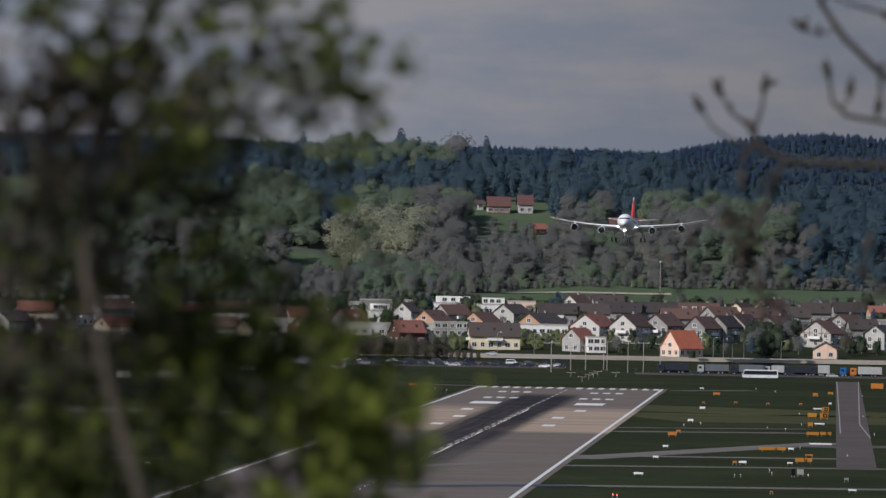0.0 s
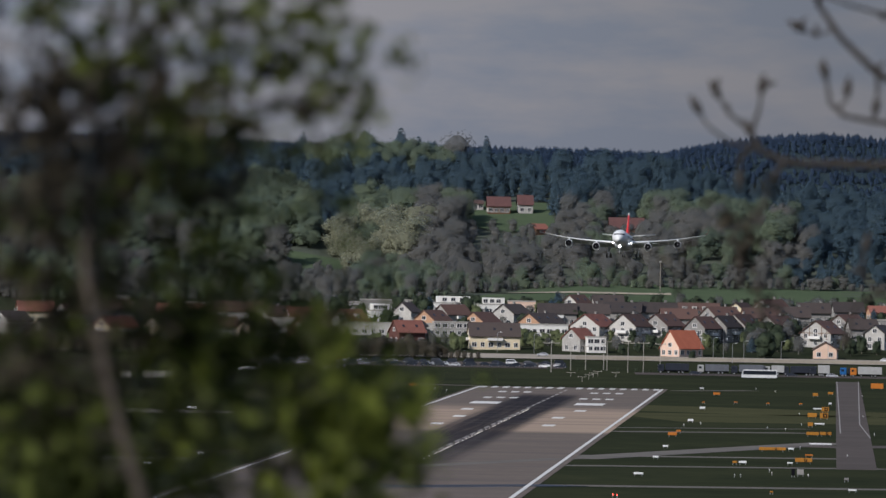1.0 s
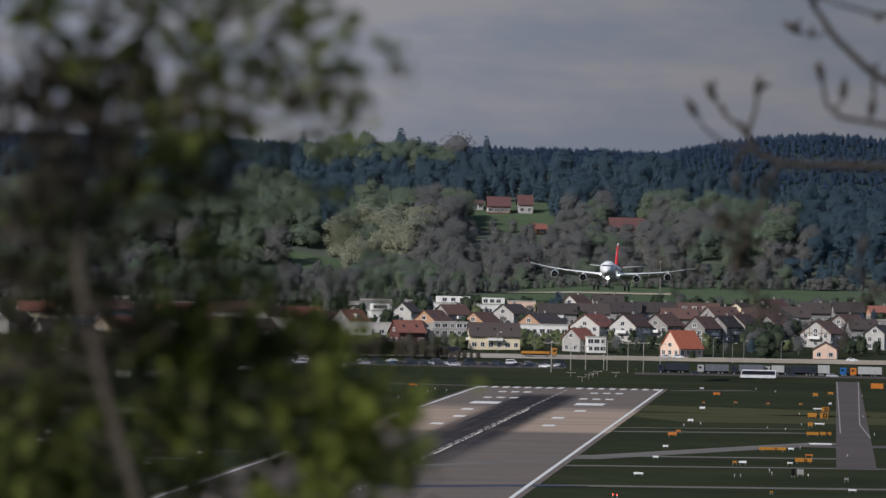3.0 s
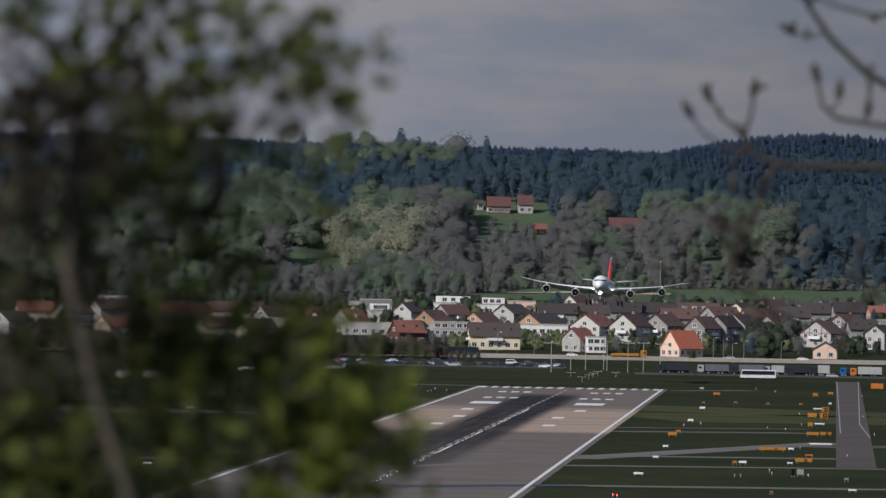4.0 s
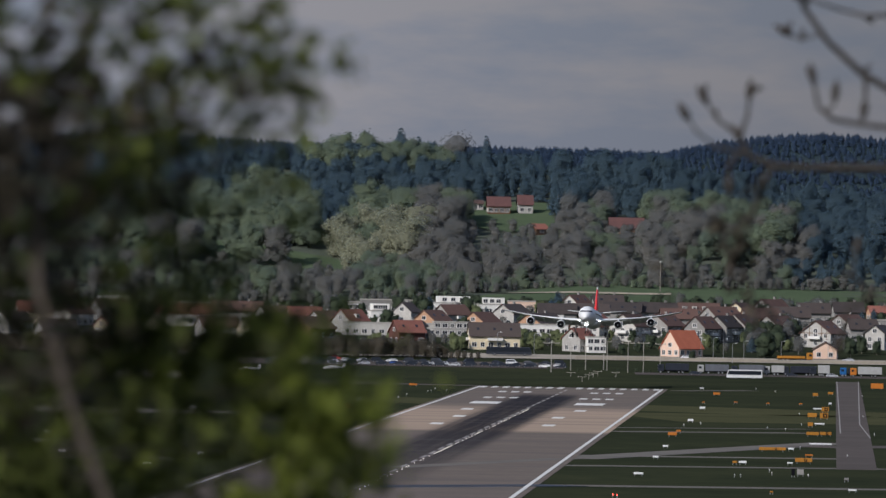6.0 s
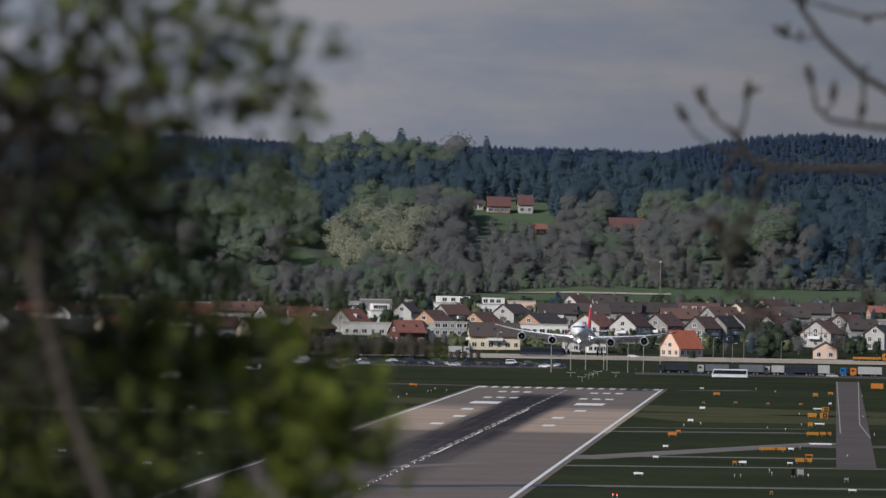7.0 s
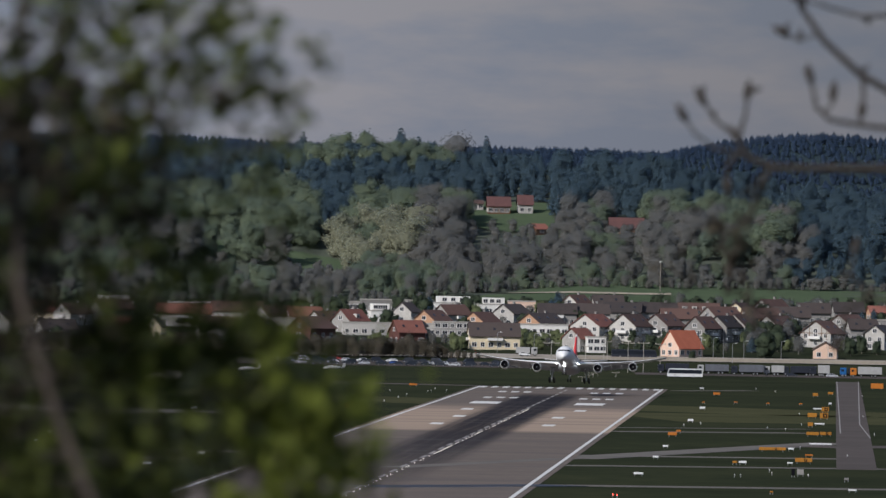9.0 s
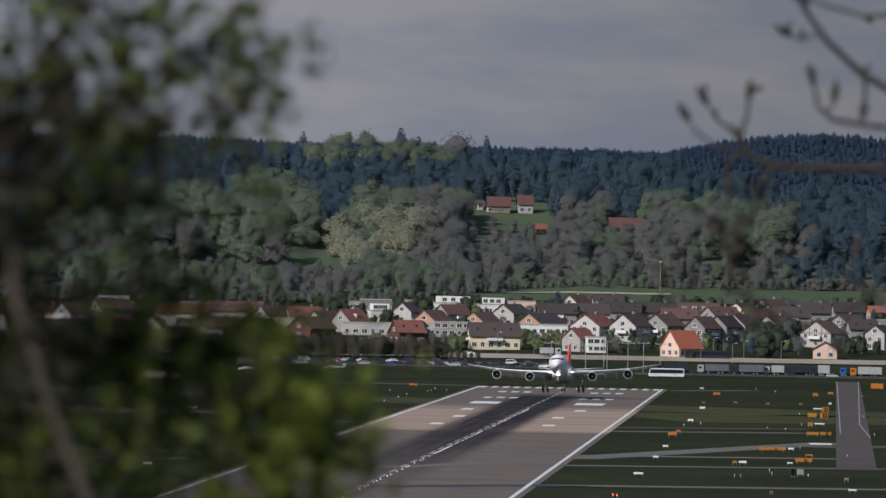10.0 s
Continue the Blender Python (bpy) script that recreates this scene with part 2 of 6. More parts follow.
M["wood_brown"] = leafy("bare_brown_crown", (0.178, 0.172, 0.155), (0.125, 0.132, 0.13), 0.045, 0.08, 0.45, 0.42)
# distance haze put into the base colour as blue, strongest on the far ridge
M["wood_dark_hazed"] = leafy("hazed_dark_spruce", (0.062, 0.098, 0.122), (0.051, 0.083, 0.108), 0.045, 0.08, 0.4, 0.42)
M["wood_far_hazed"] = leafy("haze_blue_spruce", (0.034, 0.057, 0.1), (0.031, 0.053, 0.094), 0.045, 0.08, 0.3, 0.4)
M["bush_green"] = leafy("light_green_garden_leaf", (0.15, 0.17, 0.075), (0.07, 0.085, 0.042), 0.4, 0.3, 0.25)
M["bush_dark"] = leafy("dark_green_garden_leaf", (0.05, 0.065, 0.035), (0.02, 0.03, 0.018), 0.4, 0.35, 0.2)
M["hedge"] = leafy("brown_hedge_twigs", (0.095, 0.08, 0.058), (0.05, 0.046, 0.034), 0.2, 0.25, 0.3, 0.4)
M["wood_floor"] = mat("woodland_floor", (0.085, 0.095, 0.07), (0.055, 0.065, 0.055), 0.05, 0.95, fine=8, spec=0.0)
# red tiles darkened in colour for the shade on the farm roofs
M["roof_red_shaded"] = mat("shaded_red_tile_roof", (0.115, 0.054, 0.048), (0.078, 0.039, 0.036), 0.5, 0.85)
M["trunk_pale"] = mat("pale_tree_trunk", (0.3, 0.27, 0.22), (0.15, 0.13, 0.11), 0.5, 0.9)


# ---- mesh helpers ----
def part(name, bm, material, parent=None, label="", smooth=False):
    """Links a bmesh as one mesh object, under a thing or a part if one is given."""
    me = bpy.data.meshes.new(name)
    bmesh.ops.recalc_face_normals(bm, faces=bm.faces)
    bm.to_mesh(me)
    bm.free()
    me.materials.append(material)
    if smooth:
        me.polygons.foreach_set("use_smooth", [True] * len(me.polygons))
    ob = new(name, me)
    ob.parent = parent
    if label:
        tagged(ob, label)
    return ob


def again(name, mesh, parent, m):
    """One more object on a mesh that is already there."""
    ob = new(name, mesh)
    ob.parent = parent
    ob.matrix_basis = m
    return ob


def box(bm, x0, x1, y0, y1, z0, z1, m=None):
    v = [bm.verts.new((x, y, z)) for z in (z0, z1) for x, y in ((x0, y0), (x1, y0), (x1, y1), (x0, y1))]
    for f in ((0, 3, 2, 1), (4, 5, 6, 7), (0, 1, 5, 4), (1, 2, 6, 5), (2, 3, 7, 6), (3, 0, 4, 7)):
        bm.faces.new([v[i] for i in f])
    if m is not None:
        bmesh.ops.transform(bm, matrix=m, verts=v)
    return v


def soft_box(x0, x1, y0, y1, z0, z1, r):
    bm = bmesh.new()
    box(bm, x0, x1, y0, y1, z0, z1)
    bmesh.ops.bevel(bm, geom=list(bm.edges), offset=r, segments=2, affect="EDGES")
    return bm


def loft(bm, rings, cap=True):
    rows = [[bm.verts.new(p) for p in r] for r in rings]
    n = len(rows[0])
    for a, b in zip(rows, rows[1:]):
        for i in range(n):
            bm.faces.new((a[i], a[(i + 1) % n], b[(i + 1) % n], b[i]))
    if cap:
        bm.faces.new(rows[0][::-1])
        bm.faces.new(rows[-1])


def tube(bm, pts, radii, n=7):
    """A tapered tube along a line of points."""
    rings = []
    pts = [Vector(p) for p in pts]
    for i, p in enumerate(pts):
        d = (pts[min(i + 1, len(pts) - 1)] - pts[max(i - 1, 0)]).normalized()
        u = d.orthogonal().normalized()
        if i and abs(d.dot(Vector((0, 1, 0)))) < 0.9:
            u = d.cross(Vector((0, 1, 0))).normalized()
        elif abs(d.dot(Vector((0, 1, 0)))) < 0.9:
            u = d.cross(Vector((0, 1, 0))).normalized()
        w = d.cross(u)
        rings.append([p + radii[i] * (math.cos(k * math.tau / n) * u + math.sin(k * math.tau / n) * w) for k in range(n)])
    loft(bm, rings)


def disc(bm, c, r, depth, axis="y", n=14, r2=None):
    """A short drum, its axis along y or x or z."""
    r2 = r if r2 is None else r2
    rings = []
    for s, rr in ((-depth / 2, r), (depth / 2, r2)):
        ring = []
        for k in range(n):
            a, b = rr * math.cos(k * math.tau / n), rr * math.sin(k * math.tau / n)
            o = {"y": (a, s, b), "x": (s, a, b), "z": (a, b, s)}[axis]
            ring.append((c[0] + o[0], c[1] + o[1], c[2] + o[2]))
        rings.append(ring)
    loft(bm, rings)


def joined(name, verts, faces, materials, smooth=False):
    """One mesh from arrays of points and triangles or quads."""
    me = bpy.data.meshes.new(name)
    me.from_pydata(verts, [], faces)
    for m in materials:
        me.materials.append(m)
    if smooth:
        me.polygons.foreach_set("use_smooth", [True] * len(me.polygons))
    return new(name, me)


# ---- terrain ----
def smooth(a, b, v):
    t = min(1.0, max(0.0, (v - a) / (b - a)))
    return t * t * (3 - 2 * t)


def along(table, v):
    for (a, p), (b, q) in zip(table, table[1:]):
        if v <= b:
            return p + (q - p) * max(0.0, (v - a) / (b - a))
    return table[-1][1]


RISE = ((3740, 0), (3900, 1.6), (3980, 5.3), (4100, 10.2), (4330, 21), (4450, 27), (4520, 33), (4600, 42), (4700, 55), (4780, 67), (4850, 77))
CREST = ((-400, 74), (-200, 79), (-120, 79), (-60, 80.5), (-20, 81), (10, 80), (80, 80), (105, 78), (125, 71), (145, 67), (210, 63), (400, 60))
FAR = ((-400, 93), (-120, 93), (-60, 90), (60, 90), (100, 89), (130, 95), (165, 99), (185, 99), (210, 97), (400, 88))


def height(x, y):
    """The ground: the hill on which the camera stands, the flat airfield, the town's slope, the wooded hill and the far ridge."""
    if y < 950:
        return 40 * (1 - smooth(20, 950, y))
    if y <= 3740:
        return 0.0
    z = along(RISE, y)
    if y > 4450:
        crest = along(CREST, x)
        z = 27 + (z - 27) * (crest - 27) / 50
        z += 7 * smooth(60, 130, x) * smooth(4480, 4600, y) * (1 - smooth(4600, 4760, y))
        z -= 5 * smooth(60, 0, x) * smooth(4430, 4500, y) * (1 - smooth(4540, 4640, y)) * smooth(-150, -60, x)
        if y > 4850:
            far = along(FAR, x)
            z += (far - z) * smooth(4850, 4960, y)
    else:
        z -= 4 * smooth(30, -80, x) * smooth(4200, 4400, y) * (1 - smooth(4400, 4450, y))
    return z
# ---- end of terrain ----


def terrain():
    ys = [-400, -200, -60, -20, 0, 15, 25, 40, 70, 110, 160, 230, 300, 380, 460, 540, 620, 700, 780, 860, 950, 1100, 1400, 1800, 2400, 3000, 3500, 3740]
    ys += list(range(3780, 4996, 20))
    xs = [-3000, -1500, -800, -500, -350] + list(range(-280, 281, 14)) + [350, 500, 800, 1500, 3000]
    verts = [(x, y, height(x, y) + (0.6 * noise.noise((x / 40, y / 40, 3)) if y > 4000 else 0)) for y in ys for x in xs]
    n = len(xs)
    faces = [(j * n + i, j * n + i + 1, (j + 1) * n + i + 1, (j + 1) * n + i) for j in range(len(ys) - 1) for i in range(n - 1)]
    g = joined("ground", verts, faces, [M["grass"]], True)
    tagged(g, "dark green grass of the airfield and the hills", "ground", kind="structure")


terrain()


def sheet(name, pts, material, lift, label, category="ground", step=14):
    """A patch of ground cover that follows the terrain: pts are (y, x_left, x_right) stations."""
    verts, faces = [], []
    rows = []
    for (y0, a0, b0), (y1, a1, b1) in zip(pts, pts[1:]):
        k = max(1, int(abs(y1 - y0) / 12))
        for i in range(k):
            t = i / k
            rows.append((y0 + (y1 - y0) * t, a0 + (a1 - a0) * t, b0 + (b1 - b0) * t))
    rows.append(pts[-1])
    n = max(2, int(max(b - a for _, a, b in rows) / step) + 1)
    for y, a, b in rows:
        for i in range(n):
            x = a + (b - a) * i / (n - 1)
            verts.append((x, y, height(x, y) + (0.6 * noise.noise((x / 40, y / 40, 3)) if y > 4000 else 0) + lift))
    for j in range(len(rows) - 1):
        for i in range(n - 1):
            faces.append((j * n + i, j * n + i + 1, (j + 1) * n + i + 1, (j + 1) * n + i))
    ob = joined(name, verts, faces, [material], True)
    return tagged(ob, label, category, kind="structure")

# ---- airfield ----
RUN = pose(42.37, 3438, 0.0, 0, 0, -2.136)


def slab(name, x0, x1, y0, y1, z, material, label, parent=None, m=RUN, kind="structure", category="pavement"):
    """A thin plate of paving or paint in the runway's own axes."""
    bm = bmesh.new()
    box(bm, x0, x1, y0, y1, z - 0.3, z)
    ob = part(name, bm, material, parent)
    if parent is None:
        ob.matrix_basis = m
        tagged(ob, label, category, kind=kind)
    return ob


runway = slab("runway", -31.2, 31.2, -2420, 6, 0.06, M["runway"], "grey asphalt runway with dark tyre rubber", category="runway")


def markings():
    bars = [(s * 29.5 - 0.4, s * 29.5 + 0.4, -2420, 0) for s in (-1, 1)]
    # threshold keys
    for i in range(8):
        for s in (-1, 1):
            c = s * (3.0 + i * 3.55)
            bars.append((c - 0.9, c + 0.9, -30, 0))
    for y in (-118, -258):
        for k in range(3):
            for s in (-1, 1):
                c = s * (10.4 + k * 3.9)
                bars.append((c - 1.15, c + 1.15, y - 22, y))
    for s in (-1, 1):
        bars.append((s * 15 - 4.1, s * 15 + 4.1, -405, -362))
    for y, c in ((-508, 15.5), (-640, 13), (-770, 14)):
        for s in (-1, 1):
            bars.append((s * c - 1.5, s * c + 1.5, y - 24, y))
    y = -60
    while y > -2400:
        bars.append((-0.33, 0.33, y - 30, y))
        y -= 50
    for x0, x1, y0, y1 in bars:
        slab("marking", x0, x1, y0, y1, 0.1, M["line_worn"] if abs(x0) < 0.4 else M["line"], "", runway)


markings()


def runway_lights():
    bm = bmesh.new()
    disc(bm, (0, 0, 0.1), 0.09, 0.16, "z", 8)
    first = part("runway_light", bm, M["lamp"])
    first.matrix_basis = RUN @ pose(1.2, -520, 0.1)
    tagged(first, "small glowing lamp let into the runway", "runway light", "runway centreline lights")
    rnd = random.Random(2)
    y = -520
    for i in range(1, 80):
        y -= rnd.choice((9, 12, 15, 22, 30))
        copy_thing(first, RUN @ pose(1.2, y, 0.1))


runway_lights()



def strip(name, a, b, width, material, label, lift=0.04, category="road"):
    """A straight paved strip on the flat, from a to b."""
    a, b = Vector(a), Vector(b)
    d = (b - a).normalized()
    n = Vector((-d.y, d.x)) * width / 2
    bm = bmesh.new()
    low = [bm.verts.new((*p, -0.2)) for p in (a - n, b - n, b + n, a + n)]
    top = [bm.verts.new((*p, lift)) for p in (a - n, b - n, b + n, a + n)]
    bm.faces.new(top)
    for i in range(4):
        bm.faces.new((low[i], low[(i + 1) % 4], top[(i + 1) % 4], top[i]))
    return tagged(part(name, bm, material), label, category, kind="structure")


def roads():
    c, s = M["concrete"], M["asphalt"]
    strip("road", (42.2, 2586), (90, 2612), 10, c, "pale concrete service road across the grass")
    strip("road", (27.6, 2226), (92.5, 2474), 12, c, "pale concrete service road slanting across the grass", 0.05)
    strip("road", (25.6, 2262), (86.4, 2276), 11, c, "grey service road across the grass", 0.03)
    strip("road", (22.7, 2150), (91.5, 2172), 9, c, "grey service road across the grass", 0.045)
    strip("road", (18.6, 1960), (88.8, 1976), 12, c, "grey taxi strip crossing beside the runway")
    strip("road", (43.2, 2646), (92.1, 2674), 5, c, "narrow concrete track across the grass", 0.045)
    strip("road", (76.4, 3414), (101.1, 3450), 6, c, "narrow concrete track beside the runway end")
    strip("road", (-60.3, 1898), (-84.9, 1906), 14, s, "grey taxi strip crossing beside the runway")
    strip("road", (-51.2, 2150), (-95.6, 2144), 14, c, "pale concrete taxi strip in the grass")
    strip("road", (-41.4, 2236), (-99.2, 2224), 14, s, "grey taxi strip in the grass")
    strip("road", (-81, 2822), (-126.9, 2776), 105, c, "pale concrete apron beside the grass")
    strip("road", (-19.6, 2654), (-42.6, 2682), 14, s, "grey taxi strip in the grass")
    strip("road", (-40.7, 3480), (12.9, 3454), 18, s, "grey perimeter strip in the grass")
    strip("road", (-9.7, 2096), (26.4, 2224), 7, c, "pale repair strip across the runway", 0.075)
    strip("road", (-13.9, 1920), (23.3, 1960), 12, M["dark_truck"], "dark repair strip across the runway", 0.08)
    strip("grass_strip", (53, 2834), (127.4, 2844), 150, M["grass_sunlit"], "grass strip beside the runway, sunlight put into its colour", 0.02, "grass")
    strip("grass_strip", (3.5, 3126), (-58.7, 3068), 480, M["grass_sunlit"], "grass strip beside the runway, sunlight put into its colour", 0.02, "grass")
    # taxiway towards the camera
    strip("taxiway", (85, 2160), (144.6, 3772), 8.3, s, "grey asphalt taxiway with white edge lines", 0.07, "taxiway")
    strip("taxiway", (91.1, 2436), (106, 2422), 40, s, "grey asphalt taxiway crossing", 0.06, "taxiway")
    strip("edge_line", (98.7, 2614), (140, 3750), 0.3, M["line_worn"], "worn white edge line of the taxiway", 0.1, "road marking")
    strip("edge_line", (109.4, 2766), (147.8, 3756), 0.3, M["line_worn"], "worn white edge line of the taxiway", 0.1, "road marking")
    strip("edge_line", (103.6, 2554), (109.4, 2766), 0.3, M["line_worn"], "worn white edge line of the taxiway", 0.1, "road marking")


roads()
sheet("meadow", [(4390, 8, 300), (4440, 20, 300), (4480, 36, 300), (4496, 60, 300)], M["meadow"], 0.25, "light green meadow sloping up to the woods", "meadow")
CLEARING_LEFT = [(4566, -60, -36), (4582, -84, -38), (4600, -108, -58), (4628, -116, -92)]
CLEARING_FARM = [(4672, 22, 42), (4695, 10, 50), (4735, 6, 48), (4760, 8, 46)]
sheet("meadow", CLEARING_LEFT, M["meadow"], 0.5, "light green clearing on the wooded slope", "meadow")
sheet("meadow", CLEARING_FARM, M["meadow"], 0.5, "green clearing below the farm", "meadow")
sheet("woodland_floor", [(4405, -300, 8), (4500, -300, 300), (4640, -300, 300), (4850, -300, 300)], M["wood_floor"], 0.12, "brown and green woodland floor", "ground")
# the floor takes the same haze-blue colour as the spruces
sheet("far_woodland_floor", [(4856, -300, 300), (4900, -300, 300), (4985, -300, 300)], M["wood_dark_hazed"], 0.3, "floor of the distant forest, coloured with blue haze", "ground")
sheet("path", [(4446, 12, 96), (4455, 12, 96)], M["path"], 0.55, "pale gravel farm track across the meadow", "path")
sheet("town_road", [(3954, -330, 330), (3984, -330, 330)], M["pale_road"], 0.3, "pale road in front of the town", "road")
sheet("truck_park", [(3806, 70, 330), (3842, 70, 330)], M["asphalt"], 0.12, "dark asphalt lorry park", "pavement")
sheet("car_park", [(3880, -75, 45), (3930, -75, 45)], M["asphalt"], 0.12, "dark asphalt car park", "pavement")


def low_wall(x0, x1, y, h):
    bm = bmesh.new()
    n = int((x1 - x0) / 6)
    for i in range(n):
        a, b = x0 + (x1 - x0) * i / n, x0 + (x1 - x0) * (i + 1) / n
        z = height((a + b) / 2, y)
        box(bm, a + 0.03, b - 0.03, y, y + 0.4, z - 1, z + h)
    tagged(part("roadside_wall", bm, M["pale_road"]), "long pale concrete wall along the road", "wall")


low_wall(50, 240, 3958, 1.3)


# ---- woods ----
def tree_shape(kind, seed):
    """Points and triangles of one tree, one unit high: a dark core, a trunk and hundreds of leaf clumps."""
    rnd = random.Random(seed)
    V, Fc, Nm = [], [], []

    def out(p, n):
        """The crown's own roundness, mixed with the clump's facing and the sky above: leaves face all ways."""
        d = Vector((p.x, p.y, (p.z - .45) * (.9 if kind != "spruce" else .2)))
        return (d.normalized() * .5 + n * .25 + Vector((0, 0, .75))).normalized()

    def clump(c, s, nrm):
        n = Vector(nrm).normalized()
        soft = (out(Vector(c), n) + .14 * Vector((rnd.gauss(0, 1), rnd.gauss(0, 1), rnd.gauss(0, 1)))).normalized()
        n = (n + .5 * Vector((rnd.gauss(0, .6), rnd.gauss(0, .6), rnd.gauss(0, .6)))).normalized()
        u = n.orthogonal().normalized()
        u.rotate(Matrix.Rotation(rnd.uniform(0, 6.28), 3, n))
        w = n.cross(u)
        k = len(V)
        for a, b, h in ((-1, -.5, -.3), (.2, -1, .2), (1, .3, -.3), (-.3, 1, .15)):
            V.append(Vector(c) + s * (a * rnd.uniform(.6, 1.3) * u + b * rnd.uniform(.6, 1.3) * w + h * n))
            Nm.append(soft)
        Fc.extend([(k, k + 1, k + 3), (k + 1, k + 2, k + 3)])

    def ball(c, r, rz):
        k = len(V)
        rings = 5
        for i in range(rings):
            e = math.pi * (i + .5) / rings
            for j in range(7):
                a = math.tau * (j + .5 * (i % 2)) / 7
                q = rnd.uniform(.85, 1.1)
                d = Vector((math.sin(e) * math.cos(a), math.sin(e) * math.sin(a), math.cos(e)))
                V.append(Vector((c[0] + r * q * d.x, c[1] + r * q * d.y, c[2] + rz * q * d.z)))
                Nm.append(out(V[-1], d))
        for i in range(rings - 1):
            for j in range(7):
                Fc.append((k + i * 7 + j, k + (i + 1) * 7 + j, k + (i + 1) * 7 + (j + 1) % 7, k + i * 7 + (j + 1) % 7))

    k = len(V)
    for z, r in ((-.08, .022), (.55, .012)):
        for j in range(5):
            V.append(Vector((r * math.cos(j * 1.257), r * math.sin(j * 1.257), z)))
            Nm.append(Vector((math.cos(j * 1.257), math.sin(j * 1.257), 0)))
    Fc.extend([(k + j, k + (j + 1) % 5, k + 5 + (j + 1) % 5, k + 5 + j) for j in range(5)])
    if kind == "tiny":
        ball((0, 0, .4), .16, .4)
        for i in range(46):
            z = rnd.uniform(.08, .97)
            a = rnd.uniform(0, math.tau)
            r = .24 * (1 - z) ** .8 + .012
            clump((r * math.cos(a), r * math.sin(a), z), .075 * (1.15 - z * .7), (math.cos(a), math.sin(a), .5))
    elif kind == "spruce":
        ball((0, 0, .42), .1, .4)
        for i in range(15):
            z = .1 + .88 * i / 15
            r = .20 * (1 - z) ** .8 + .012
            for j in range(16 if i < 10 else 10):
                a = rnd.uniform(0, math.tau)
                q = rnd.uniform(.5, 1.1)
                clump((r * q * math.cos(a), r * q * math.sin(a), z - .05 * q), .05 * (1.15 - z * .7), (math.cos(a), math.sin(a), .5))
    else:
        lobes = [(0, 0, .64, .33), (0, 0, .34, .31)]
        for i in range(11):
            a = math.tau * i / 11 + rnd.uniform(-.3, .3)
            z = (.2, .5, .78, .35, .66)[i % 5] + rnd.uniform(-.06, .06)
            q = rnd.uniform(.1, .24) * (1.15 - .5 * max(0, z - .5))
            lobes.append((q * math.cos(a), q * math.sin(a), z + rnd.uniform(-.05, .05), rnd.uniform(.11, .2)))
        for i, (x, y, z, r) in enumerate(lobes):
            if kind == "round" or i < 2:
                ball((x, y, z), r * .78, r * .78)
            for j in range((58 if i > 1 else 44) if kind == "round" else 40):
                n = Vector((rnd.gauss(0, 1), rnd.gauss(0, 1), rnd.gauss(.2, 1))).normalized()
                clump(Vector((x, y, z)) + n * r * rnd.uniform(.84, 1.16), rnd.uniform(.018, .036), n)
    return np.array([tuple(v) for v in V]), Fc, np.array([tuple(n) for n in Nm])


SHAPES = {k: [tree_shape(k, s) for s in range(n)] for k, n in (("round", 6), ("bare", 4), ("spruce", 4), ("tiny", 4))}


def soften(me, normals):
    """Shades a crown as one rounded mass."""
    me.polygons.foreach_set("use_smooth", [True] * len(me.polygons))
    me.normals_split_custom_set_from_vertices(normals)


def wood(name, kind, spots, material, label):
    """A stand of trees as one object; spots: x, y, height of the tree."""
    rnd = random.Random(len(spots))
    vs, ns, fs, k = [], [], [], 0
    for x, y, h in spots:
        v, f, nm = rnd.choice(SHAPES[kind])
        a = rnd.uniform(0, 6.28)
        wide = h * (rnd.uniform(1.0, 1.35) if kind in ("round", "bare") else rnd.uniform(1.2, 1.9))
        c, s = math.cos(a) * wide, math.sin(a) * wide
        p = np.empty_like(v)
        p[:, 0] = v[:, 0] * c - v[:, 1] * s + x
        p[:, 1] = v[:, 0] * s + v[:, 1] * c + y
        p[:, 2] = v[:, 2] * h + height(x, y)
        vs.append(p)
        q = nm.copy()
        q[:, 0] = nm[:, 0] * math.cos(a) - nm[:, 1] * math.sin(a)
        q[:, 1] = nm[:, 0] * math.sin(a) + nm[:, 1] * math.cos(a)
        ns.append(q)
        fs.extend([tuple(i + k for i in q) for q in f])
        k += len(v)
    ob = joined(name, np.concatenate(vs).tolist(), fs, [material])
    soften(ob.data, np.concatenate(ns).tolist())
    return tagged(ob, label, "woods", kind="stuff")


def clearing(x, y):
    for c in (CLEARING_LEFT, CLEARING_FARM):
        if c[0][0] < y < c[-1][0]:
            a, e = along([(p[0], p[1]) for p in c], y), along([(p[0], p[2]) for p in c], y)
            if a + 1 < x < e - 1:
                return True
    return 4655 < y < 4705 and 74 < x < 96


